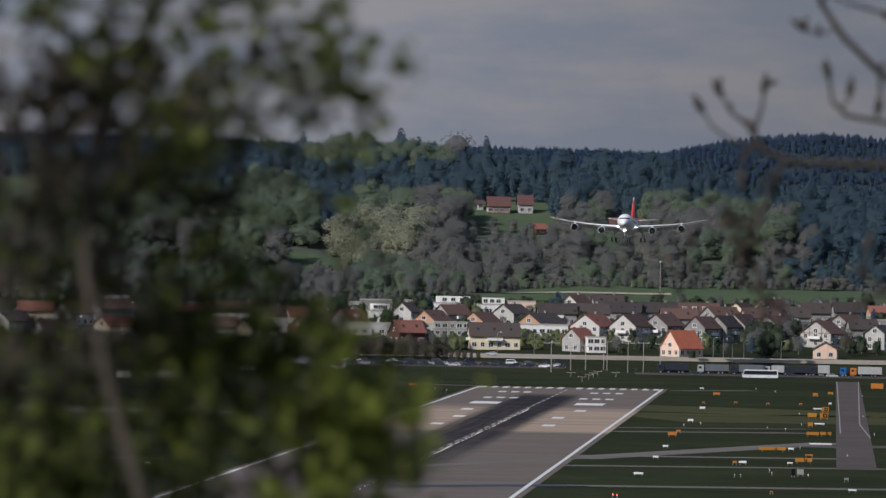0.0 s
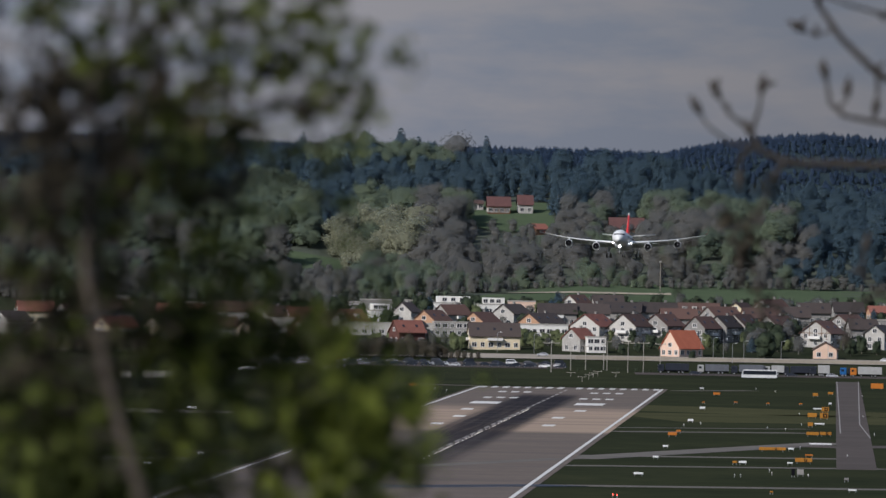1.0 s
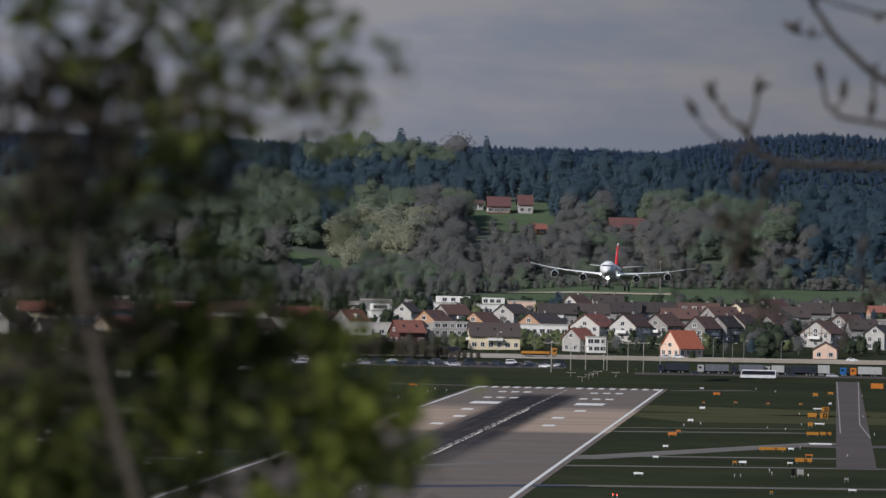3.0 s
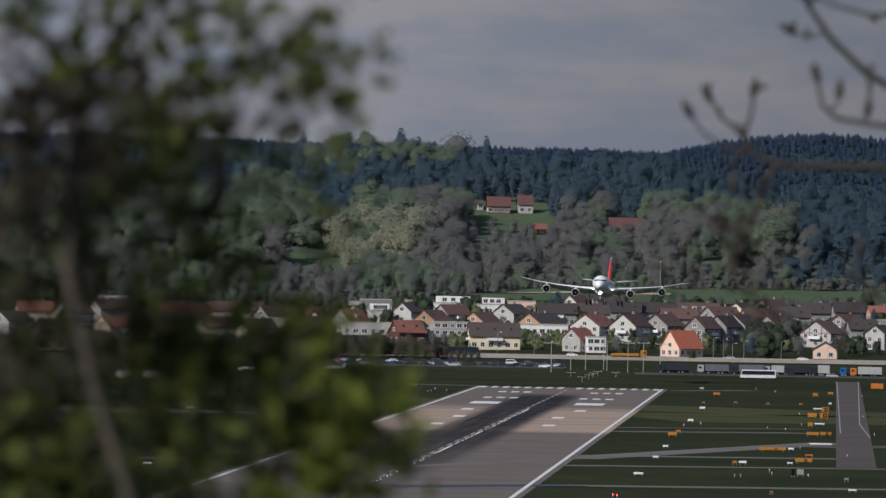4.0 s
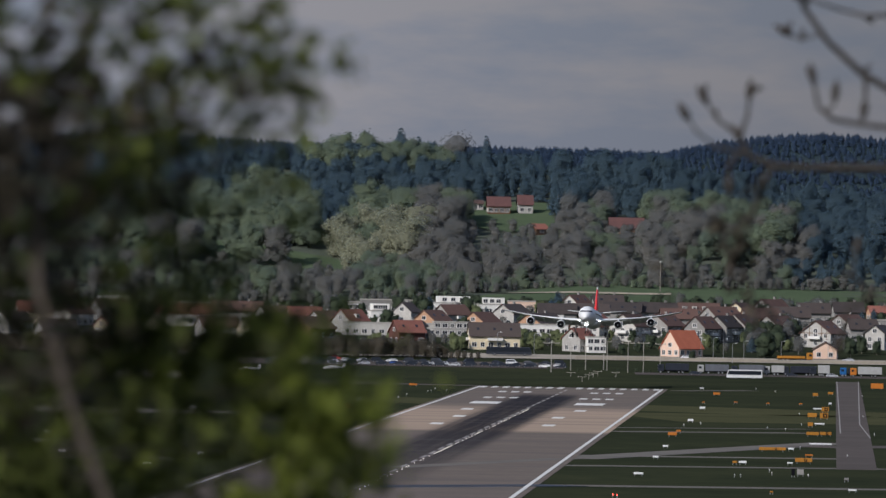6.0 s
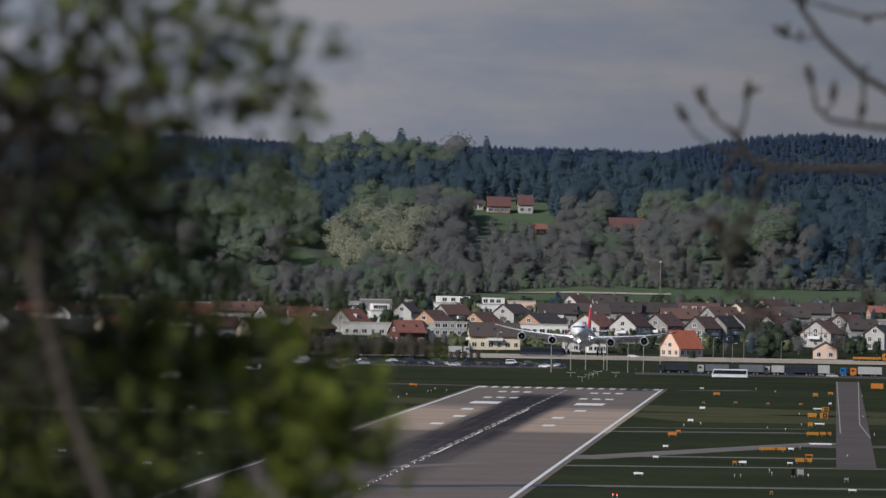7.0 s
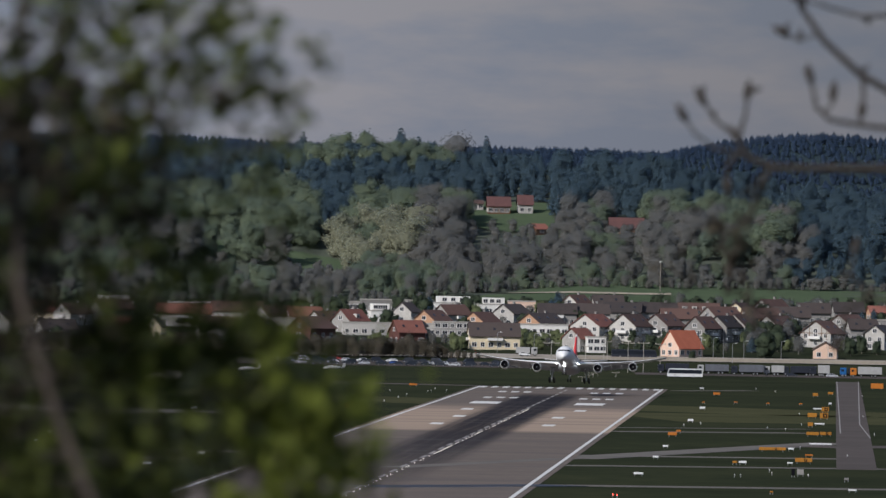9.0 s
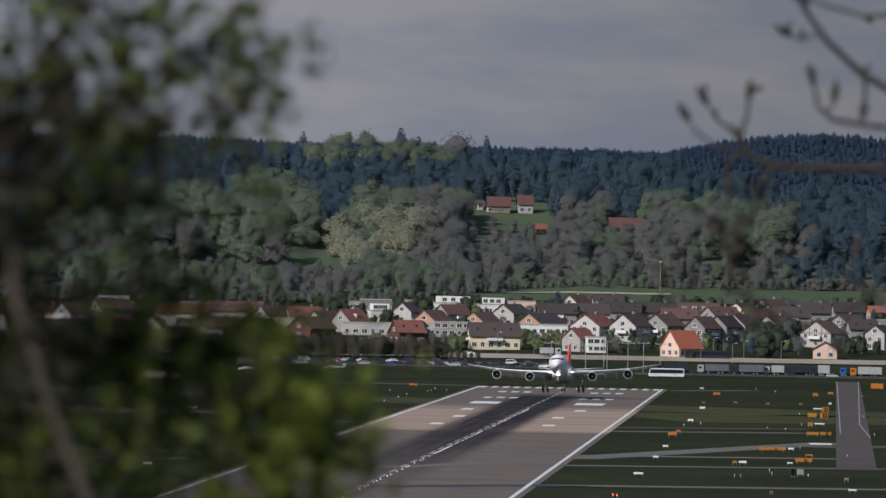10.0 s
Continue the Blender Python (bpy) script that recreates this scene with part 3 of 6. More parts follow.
def stand(px, py, rnd):
    """What grows at a spot of the wooded slope, and how high."""
    n1 = noise.noise((px / 40, py / 60, 1.7))
    n2 = noise.noise((px / 20, py / 34, 8.1))
    h = rnd.uniform(14, 20)
    dark = 4712 + 14 * n2 + 20 * smooth(-20, -90, px) - 30 * smooth(90, 150, px)
    if py > dark:
        # upper forest, shade and haze in its colour, green brow over its western half
        if -60 < px < 2 and py > 4818:
            return ("wood_green" if n2 > -.25 else "wood_mixed"), rnd.uniform(11, 15)
        return ("wood_dark_hazed" if rnd.random() < .6 else "wood_mixed"), rnd.uniform(10, 15) - 2 * smooth(4800, 4850, py)
    if px > 152 + 14 * n2:
        return ("wood_dark_hazed" if rnd.random() < .5 else "wood_mixed"), rnd.uniform(10, 14)
    if py > 4560:
        if -57 < px < -44:
            return ("wood_dark_hazed" if py < 4640 else "wood_mixed"), rnd.uniform(13, 17)
        if px < -44:
            return ("wood_green" if n1 > -.25 else "wood_full"), h
        if px < -10:
            return ("wood_pale" if py < 4630 and n2 > -.3 else "wood_green"), h
        if px < 10:
            return ("wood_full" if n2 > -.3 else "wood_green"), h
        if px < 86:
            return ("wood_brown" if n1 > .1 else "wood_full" if n2 > -.1 else "wood_green"), h * .8
        return ("wood_full" if n2 > .02 else "wood_green"), h
    kind = "wood_full" if n2 > .12 else "wood_green" if n1 > -.1 else "wood_brown" if n2 > -.2 else "wood_full"
    return kind, h * .72


def woods():
    rnd = random.Random(7)
    groups = {k: [] for k in ("wood_green", "wood_pale", "wood_brown", "wood_dark_hazed", "wood_far_hazed", "wood_mixed", "wood_full")}
    y = 4412.0
    while y < 4872:
        x = -232.0 + rnd.uniform(0, 6)
        while x < 232:
            px, py = x + rnd.uniform(-3, 3), y + rnd.uniform(-4, 4)
            x += (11.5 if y < 4725 else 7.5) * rnd.uniform(.7, 1.3)
            foot = 4412 + 76 * smooth(-10, 40, px) + 10 * smooth(80, 160, px)
            if py < foot or clearing(px, py):
                continue
            kind, h = stand(px, py, rnd)
            if py < foot + 45:
                h *= rnd.uniform(.55, .85)
            if (-120 < px < -36 and 4470 < py < 4572) or (8 < px < 54 and 4580 < py < 4700):
                h *= .42
            if 68 < px < 100 and 4590 < py < 4665:
                h *= .62
            groups[kind].append((px, py, h))
        y += 13.5
    # undergrowth along the wood's edge
    x = -232.0
    while x < 232:
        foot = 4406 + 76 * smooth(-10, 40, x) + 10 * smooth(80, 160, x)
        groups[rnd.choice(("wood_full", "wood_green", "wood_brown", "wood_full"))].append((x, foot + rnd.uniform(-3, 6), rnd.uniform(3, 6.5)))
        x += rnd.uniform(2.5, 5)
    # the far ridge
    y = 4886.0
    while y < 4966:
        x = -232.0
        while x < 232:
            x += rnd.uniform(1.7, 3.4)
            if x < -50 or x > 45 or y > 4940:
                groups["wood_far_hazed"].append((x, y + rnd.uniform(-6, 6), rnd.uniform(2.6, 4.8)))
        y += 5.5
    # single crowns that stand over the ridge
    for x, y, h, k in ((-20, 4862, 21, "wood_dark_hazed"), (-12, 4862, 17, "wood_dark_hazed"), (5.5, 4858, 19, "wood_brown"), (19, 4850, 19, "wood_dark_hazed"), (-65, 4858, 19, "wood_dark_hazed"), (-47, 4856, 18, "wood_green"), (-36, 4856, 19, "wood_green")):
        groups[k].append((x, y, h))
    wood("woods_green", "round", groups["wood_green"], M["wood_green"], "spring green broadleaf trees on the slope")
    wood("woods_pale", "round", groups["wood_pale"], M["wood_pale"], "pale blossoming broadleaf trees on the slope")
    wood("woods_brown", "bare", groups["wood_brown"], M["wood_brown"], "brownish half-bare broadleaf trees on the slope")
    wood("woods_spruce", "spruce", groups["wood_dark_hazed"], M["wood_dark_hazed"], "dark spruce forest below the ridge, haze in its colour")
    wood("woods_mixed", "round", groups["wood_mixed"], M["wood_dark_hazed"], "dark mixed forest below the ridge, haze in its colour")
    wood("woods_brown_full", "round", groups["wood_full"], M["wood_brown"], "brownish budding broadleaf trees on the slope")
    wood("woods_far", "tiny", groups["wood_far_hazed"], M["wood_far_hazed"], "distant spruce forest on the far ridge, coloured with blue haze")


woods()


# ---- town ----
def prism(bm, L, G, z0, he, hr):
    """House walls with two gables; the ridge runs along x."""
    a, b = L / 2, G / 2
    v = [bm.verts.new(p) for p in ((-a, -b, z0), (a, -b, z0), (a, b, z0), (-a, b, z0), (-a, -b, he), (a, -b, he), (a, b, he), (-a, b, he), (-a, 0, hr), (a, 0, hr))]
    for f in ((0, 1, 5, 4), (1, 2, 6, 9, 5), (2, 3, 7, 6), (3, 0, 4, 8, 7), (4, 5, 9, 8), (7, 8, 9, 6)):
        bm.faces.new([v[i] for i in f])


def roof_shell(bm, L, G, he, hr, over=.6, thick=.28):
    """Two sloping slabs with eaves."""
    a = L / 2 + over * .8
    slope = (hr - he) / (G / 2)
    b = G / 2 + over
    ze = he - over * slope
    for s in (-1, 1):
        pts = [(-a, s * b, ze), (a, s * b, ze), (a, 0, hr), (-a, 0, hr)]
        lo = [bm.verts.new((x, y, z + .02)) for x, y, z in pts]
        hi = [bm.verts.new((x, y, z + thick)) for x, y, z in pts]
        for f in ((lo[3], lo[2], lo[1], lo[0]), tuple(hi)):
            bm.faces.new(f)
        for i in range(4):
            bm.faces.new((lo[i], lo[(i + 1) % 4], hi[(i + 1) % 4], hi[i]))


def window_mesh():
    bm = bmesh.new()
    box(bm, -.55, .55, -.03, .05, -.68, .68)
    pane = part("pane_proto", bm, M["pane"])
    bm = bmesh.new()
    for x0, x1, z0, z1 in ((-.68, -.55, -.82, .8), (.55, .68, -.82, .8), (-.55, .55, .68, .8), (-.75, .75, -.86, -.68), (-.04, .04, -.68, .68)):
        box(bm, x0, x1, -.1, .05, z0, z1)
    fr = part("frame_proto", bm, M["frame"])
    a, b = pane.data, fr.data
    bpy.data.objects.remove(pane)
    bpy.data.objects.remove(fr)
    return a, b


PANE, FRAME = window_mesh()


def window(parent, x, y, z, yaw, wide=1.0, tall=1.0):
    """A window on a wall; its outward side is -y turned by yaw."""
    w = again("window", PANE, parent, pose(x, y, z, 0, 0, yaw) @ Matrix.Diagonal((wide, 1, tall, 1)))
    f = again("window_frame", FRAME, w, Matrix.Identity(4))
    return w


def balcony(parent, x, y, z, wide, yaw=0):
    bm = bmesh.new()
    box(bm, -wide / 2, wide / 2, -1.5, 0.1, -.15, 0)
    box(bm, -wide / 2, wide / 2, -1.5, -1.4, 0, .95)
    for s in (-1, 1):
        box(bm, s * wide / 2 - .05, s * wide / 2 + .05, -1.4, 0, 0, .95)
    b = part("balcony", bm, M["frame"], parent)
    b.matrix_basis = pose(x, y, z, 0, 0, yaw)


def house(x, y, L, G, he, rise, yaw, wall, roof, label, n_long=4, n_gable=2, bal=False, chimney=True, timber=False, dormer=0):
    h = new("house")
    tagged(h, label, "house", "houses of the town")
    h.matrix_basis = pose(x, y, height(x, y), 0, 0, yaw)
    bm = bmesh.new()
    prism(bm, L, G, -3, he, he + rise)
    w = part("wall", bm, M[wall], h)
    bm = bmesh.new()
    roof_shell(bm, L, G, he, he + rise)
    r = part("roof", bm, M[roof], h)
    if chimney:
        bm = bmesh.new()
        box(bm, L * .2, L * .2 + .8, .4, 1.2, he + rise * .5, he + rise + 1)
        box(bm, L * .2 - .1, L * .2 + .9, .3, 1.3, he + rise + 1, he + rise + 1.15)
        part("chimney", bm, M["grey_and_shade_wall"], r)
    # skylights lying on the slope
    pitch = math.degrees(math.atan2(rise, G / 2))
    for i in range(int(L / 5) if chimney and not dormer and int(x * 7) % 3 != 1 else 0):
        bm = bmesh.new()
        box(bm, -.45, .45, -.6, .6, 0, .12)
        u = -L / 2 + L * (i + .5) / int(L / 5)
        ob = part("skylight", bm, M["pane"], r)
        ob.matrix_basis = pose(u, -G * .27, he + rise * .46 + .3, pitch)
    rows = max(1, int(he / 2.6))
    for k in range(rows):
        z = 1.45 + k * 2.7
        if z + .9 > he + .2:
            break
        for i in range(n_long):
            window(w, -L / 2 + L * (i + .5) / n_long, -G / 2, z, 0, 1.2 if i % 2 else 1.5, 1.15)
        for i in range(n_gable):
            window(w, -L / 2, G / 2 - G * (i + .5) / n_gable, z, -90, 1.3, 1.15)
    if rise > 2.6:
        window(w, -L / 2, 0, he + .9, -90, 1.5)
    if bal:
        balcony(h, 0, -G / 2, 3.1, L * .3)
        balcony(h, -L / 2, 0, 3.1, G * .4, -90)
    if timber:
        bm = bmesh.new()
        s = rise / (G / 2)
        for k in (-1, 1):
            for t in (.25, .6):
                box(bm, -L / 2 - .08, -L / 2 + .02, k * G * .5 * (1 - t) - .12, k * G * .5 * (1 - t) + .12, he * .5, he + rise * t - .2)
        box(bm, -L / 2 - .1, -L / 2 + .02, -G / 2, G / 2, he - .15, he + .15)
        part("timber_frame", bm, M["timber"], h)
    for i in range(dormer):
        u = -L / 2 + L * (i + .5) / dormer
        bm = bmesh.new()
        box(bm, u - .9, u + .9, -G * .42, -G * .1, he + rise * .12, he + rise * .62)
        d = part("dormer", bm, M["white_wall"], r)
        window(d, u, -G * .42, he + rise * .38, 0, 1.1, .7)
    return h


def flat_house(x, y, L, G, hh, yaw, wall, label, n_long=5, step=0.0, name="house"):
    """A modern flat-roofed block with a parapet, and a set-back top floor where it has one."""
    h = new(name)
    tagged(h, label, "house" if name == "house" else "building", "flat-roofed blocks of the town")
    h.matrix_basis = pose(x, y, height(x, y), 0, 0, yaw)
    bm = bmesh.new()
    box(bm, -L / 2, L / 2, -G / 2, G / 2, -3, hh)
    w = part("wall", bm, M[wall], h)
    bm = bmesh.new()
    for x0, x1, y0, y1 in ((-L / 2 - .15, L / 2 + .15, -G / 2 - .15, -G / 2 + .2), (-L / 2 - .15, L / 2 + .15, G / 2 - .2, G / 2 + .15), (-L / 2 - .15, -L / 2 + .2, -G / 2 + .2, G / 2 - .2), (L / 2 - .2, L / 2 + .15, -G / 2 + .2, G / 2 - .2)):
        box(bm, x0, x1, y0, y1, hh + .004, hh + .45)
    box(bm, -L / 2 + .2, L / 2 - .2, -G / 2 + .2, G / 2 - .2, hh + .004, hh + .12)
    part("roof", bm, M["flat_roof"], h)
    if step:
        bm = bmesh.new()
        box(bm, -L / 2 + step * L, L / 2 - .1 * L, -G / 2 + 1.6, G / 2 - .3, hh + .12, hh + 2.9)
        t = part("top_floor", bm, M[wall], h)
        for i in range(3):
            window(t, -L * .25 + i * L * .22, -G / 2 + 1.6, hh + 1.6, 0, 1.5)
    for k in range(max(1, int(hh / 2.7))):
        for i in range(n_long):
            window(w, -L / 2 + L * (i + .5) / n_long, -G / 2, 1.5 + k * 2.75, 0, 1.7 if (i + k) % 3 else 1.1, 1.05)
        window(w, -L / 2, 0, 1.5 + k * 2.75, -90, 1.2)
    return h


def town():
    # front rows, then the rows up the slope
    house(19.8, 4028, 19, 11, 4.9, 4.7, 6, "cream_wall", "roof_dark", "cream house with a long dark brown roof and balconies", 6, 2, True)
    house(90.5, 3994, 13, 9.6, 3.4, 6.2, 46, "peach_wall", "roof_orange", "peach house with a steep bright orange tiled roof", 4, 3, chimney=False)
    house(52, 4018, 9.5, 8.5, 5, 3.6, 52, "white_wall", "roof_red", "white house with a dark red roof", 3, 2)
    flat_house(58.2, 4012, 7, 8, 5.6, 8, "bright_wall", "white flat-roofed annex with a dark balcony band", 3)
    house(144.8, 3998, 8, 9, 3.4, 2.6, 84, "peach_wall", "roof_brown", "small peach house with a shallow brown roof", 2, 2, chimney=False)
    house(146.9, 4088, 13, 13, 5.2, 4.6, 62, "white_wall", "roof_brown", "white chalet with brown timber framing and a broad gable", 3, 3, True, timber=True)
    house(168, 4070, 10, 8, 6.4, 3, 66, "white_wall", "roof_dark", "white three-storey house with a dark roof", 3, 2)
    house(-50, 4078, 17, 11, 4.2, 4.2, 56, "red_wall", "roof_brown", "dark red timber barn with a grey-brown roof", 3, 1, chimney=False)
    house(-13.1, 4052, 11, 9.5, 4.6, 4.2, 24, "red_wall", "roof_red", "dark red timber house with a tiled roof", 3, 2)
    house(-7.8, 4062, 6, 3.4, 6.6, 1.6, 76, "white_wall", "roof_dark", "narrow white gabled house end wall", 1, 1, chimney=False)
    flat_house(38.3, 4084, 20, 9, 6.6, 5, "bright_wall", "long white two-storey block behind bushes", 7, name="apartment_block")
    flat_house(3.7, 4114, 14, 9, 5.4, 5, "white_wall", "white two-storey block behind bushes", 5, name="apartment_block")
    flat_house(-20, 4114, 37, 8, 4.6, 3, "white_wall", "long low white block behind bushes", 11, name="apartment_block")
    flat_house(-66.2, 4126, 17, 9, 5, 4, "white_wall", "pale grey two-storey block among houses", 5, name="apartment_block")
    house(15.6, 4134, 13, 9.5, 4.9, 3.6, 58, "orange_wall", "roof_brown", "orange gabled house with a brown roof", 4, 2)
    house(38.9, 4134, 19, 10, 4.9, 3.6, 58, "orange_wall", "roof_dark", "orange gabled house with a dark roof", 4, 2)
    house(-3.6, 4136, 12, 10, 5, 3.8, 56, "orange_wall", "roof_brown", "orange gabled house with a brown roof", 4, 2)
    house(58.8, 4108, 14, 13, 5.4, 4.4, 60, "white_wall", "roof_red", "white gabled house with a red tiled roof", 4, 3, True)
    house(73.4, 4106, 14, 11.5, 5.8, 4.4, 60, "white_wall", "roof_brown", "white gabled house with a brown roof and balconies", 4, 3, True)
    # the grey of these walls is shade put into the colour
    house(86.1, 4114, 14, 11, 5.8, 4.2, 60, "grey_and_shade_wall", "roof_brown", "white gabled house with a brown roof and balconies", 4, 3, True)
    house(100.8, 4098, 13, 9, 6, 4.2, 60, "grey_and_shade_wall", "roof_brown", "gabled house with a brown roof, shade in its grey walls", 4, 2, True)
    house(109.8, 4110, 13, 9, 6, 4, 58, "grey_and_shade_wall", "roof_dark", "gabled house with a dark roof, shade in its grey walls", 4, 2, True)
    house(116.5, 4120, 13, 10, 6, 4.2, 60, "grey_and_shade_wall", "roof_brown", "gabled house with a brown roof, shade in its grey walls", 4, 2)
    house(-35.5, 4134, 12, 9, 4.6, 4, 50, "white_wall", "roof_red", "white gabled house with a red-brown roof", 4, 2, dormer=1)
    house(-45.7, 4138, 12, 8, 4.2, 3.4, 48, "white_wall", "roof_brown", "white gabled house with a brown roof", 4, 2)
    house(-65.8, 4152, 13, 9, 4.8, 3.8, 40, "white_wall", "roof_brown", "white gabled house with a brown roof", 4, 2)
    house(-53.8, 4152, 13, 9, 4.8, 3.6, 12, "white_wall", "roof_red", "white house with a red-brown roof", 4, 2)
    flat_house(-24.5, 4194, 8.4, 9, 5.2, 10, "bright_wall", "white modern house with a dark top floor", 3, .1)
    house(-14, 4206, 9, 8, 4.6, 3.4, 66, "white_wall", "roof_dark", "white gabled house with a dark roof", 3, 1)
    flat_house(-21.1, 4304, 24, 9, 4.8, 2, "grey_and_shade_wall", "long grey flat-roofed hall", 8, name="hall")
    flat_house(-36.9, 4336, 9, 8, 3.2, 4, "white_wall", "white flat-roofed house among trees", 3)
    flat_house(4.8, 4286, 16, 9, 4.2, 4, "bright_wall", "white flat-roofed block with a set-back top floor", 6, .06)
    flat_house(20.2, 4284, 12, 9, 3.8, 6, "bright_wall", "white flat-roofed block with a set-back top floor", 4, .2)
    flat_house(32.2, 4292, 11, 9, 4.9, 2, "peach_wall", "beige flat-roofed block above the town", 4)
    house(120.2, 4266, 12, 8.2, 4.2, 3, 66, "cream_wall", "roof_brown", "cream gabled house with a brown roof", 3, 2)
    house(102.7, 4246, 16, 10, 4.6, 3.2, 4, "white_wall", "roof_brown", "long house with a brown roof and white dormers", 5, 2, dormer=4)
    house(142.9, 4278, 9, 6.6, 3.2, 2.2, 70, "bright_wall", "roof_dark", "small white gabled house uphill", 2, 1, chimney=False)
    house(176.8, 4288, 9, 8, 3.4, 2.4, 10, "orange_wall", "roof_red", "orange house with a red roof", 3, 2)
    flat_house(170.5, 4194, 14, 8, 5, 3, "grey_and_shade_wall", "grey flat-roofed block among houses", 5)
    # grey walls among the right-hand houses hold shade in their colour
    for i, (x, y, L, G, yaw, wall, roof) in enumerate((
        (58, 4214, 16, 11, 8, "white_wall", "roof_dark"), (72.1, 4228, 15, 11, -6, "grey_and_shade_wall", "roof_dark"), (85.9, 4232, 15, 11, 10, "white_wall", "roof_dark"),
        (45.6, 4210, 15, 10, 4, "grey_and_shade_wall", "roof_dark"), (27.6, 4200, 14, 10, 60, "white_wall", "roof_dark"), (93.3, 4188, 14, 10, 8, "grey_and_shade_wall", "roof_brown"),
        (110.6, 4208, 14, 10, 40, "grey_and_shade_wall", "roof_brown"), (126.1, 4204, 14, 10, 8, "orange_wall", "roof_brown"), (131.1, 4148, 13, 10, 50, "grey_and_shade_wall", "roof_brown"),
        (138.8, 4216, 14, 9, 6, "grey_and_shade_wall", "roof_dark"), (132.7, 4274, 13, 9, 50, "grey_and_shade_wall", "roof_brown"), (149, 4250, 12, 9, 8, "grey_and_shade_wall", "roof_dark"),
        (159.4, 4166, 14, 10, 56, "grey_and_shade_wall", "roof_brown"), (163, 4262, 12, 9, 6, "grey_and_shade_wall", "roof_dark"), (163.7, 4134, 11, 9, 10, "grey_and_shade_wall", "roof_dark"),
        (4.1, 4188, 12, 9, 40, "white_wall", "roof_brown"), (54.3, 4282, 12, 8, 60, "white_wall", "roof_brown"), (66.9, 4286, 12, 8, 10, "white_wall", "roof_dark"),
        (-101.1, 4160, 21, 11, 3, "white_wall", "roof_red"), (-80.6, 4184, 20, 10, -4, "white_wall", "roof_brown"), (-130, 4184, 15, 9, 30, "white_wall", "roof_brown"),
        (-143.8, 4146, 14, 9, 50, "white_wall", "roof_brown"), (-159.3, 4158, 14, 9, 10, "cream_wall", "roof_red"), (-165.4, 4080, 14, 10, 50, "white_wall", "roof_dark"),
        (-124.2, 4050, 14, 10, 40, "cream_wall", "roof_red"), (-109.5, 4056, 6, 7, 70, "cream_wall", "roof_dark"), (-85.7, 4064, 15, 10, 20, "white_wall", "roof_brown"), (-145.8, 4020, 14, 10, 20, "grey_and_shade_wall", "roof_dark"), (-70.3, 4052, 13, 9, 40, "cream_wall", "roof_brown"))):
        what = {"white_wall": "white", "grey_and_shade_wall": "grey", "orange_wall": "orange", "cream_wall": "cream"}[wall]
        tone = {"roof_dark": "dark slate", "roof_brown": "brown tiled", "roof_red": "red tiled"}[roof]
        house(x, y, L, G, 4.8, 3.6, yaw, wall, roof, f"{what} family house with a {tone} roof", 4, 2, i % 3 == 0)
    flat_house(-99.1, 4262, 22, 9, 4.6, 2, "white_wall", "long white flat-roofed block", 8, name="apartment_block")
    flat_house(-131.4, 4242, 16, 9, 4.6, 2, "white_wall", "white flat-roofed block behind trees", 5, .1, name="apartment_block")
    # the farm on the hill
    house(24.4, 4730, 10, 9, 3.4, 3.8, 4, "timber", "roof_red_shaded", "timber farmhouse with a red tiled roof on the hill", 4, 2, chimney=False)
    house(36.2, 4732, 6.4, 9, 4, 3.8, 4, "white_wall", "roof_red_shaded", "white farm building with a red tiled roof", 2, 2, chimney=False)
    house(11.8, 4740, 11, 8, 2.6, 1.4, 4, "white_wall", "roof_brown", "low white farm building among trees", 5, 1, chimney=False)
    house(41.9, 4670, 6, 6, 2.2, 2, 30, "timber", "roof_red", "small timber barn with a red roof", 1, 1, chimney=False)
    house(80.4, 4666, 15, 9, 3, 4.2, 4, "timber", "roof_red_shaded", "timber farmhouse with a shade-darkened red roof among trees", 3, 1, chimney=False)


town()


def split_tree(kind, i, material):
    v, f, nm = SHAPES[kind][i]
    out = []
    for name, faces, mt in (("trunk", f[:5], M["trunk_pale"]), ("crown", f[5:], material)):
        me = bpy.data.meshes.new(name)
        me.from_pydata(v.tolist(), [], faces)
        me.materials.append(mt)
        soften(me, nm.tolist())
        out.append(me)
    return out


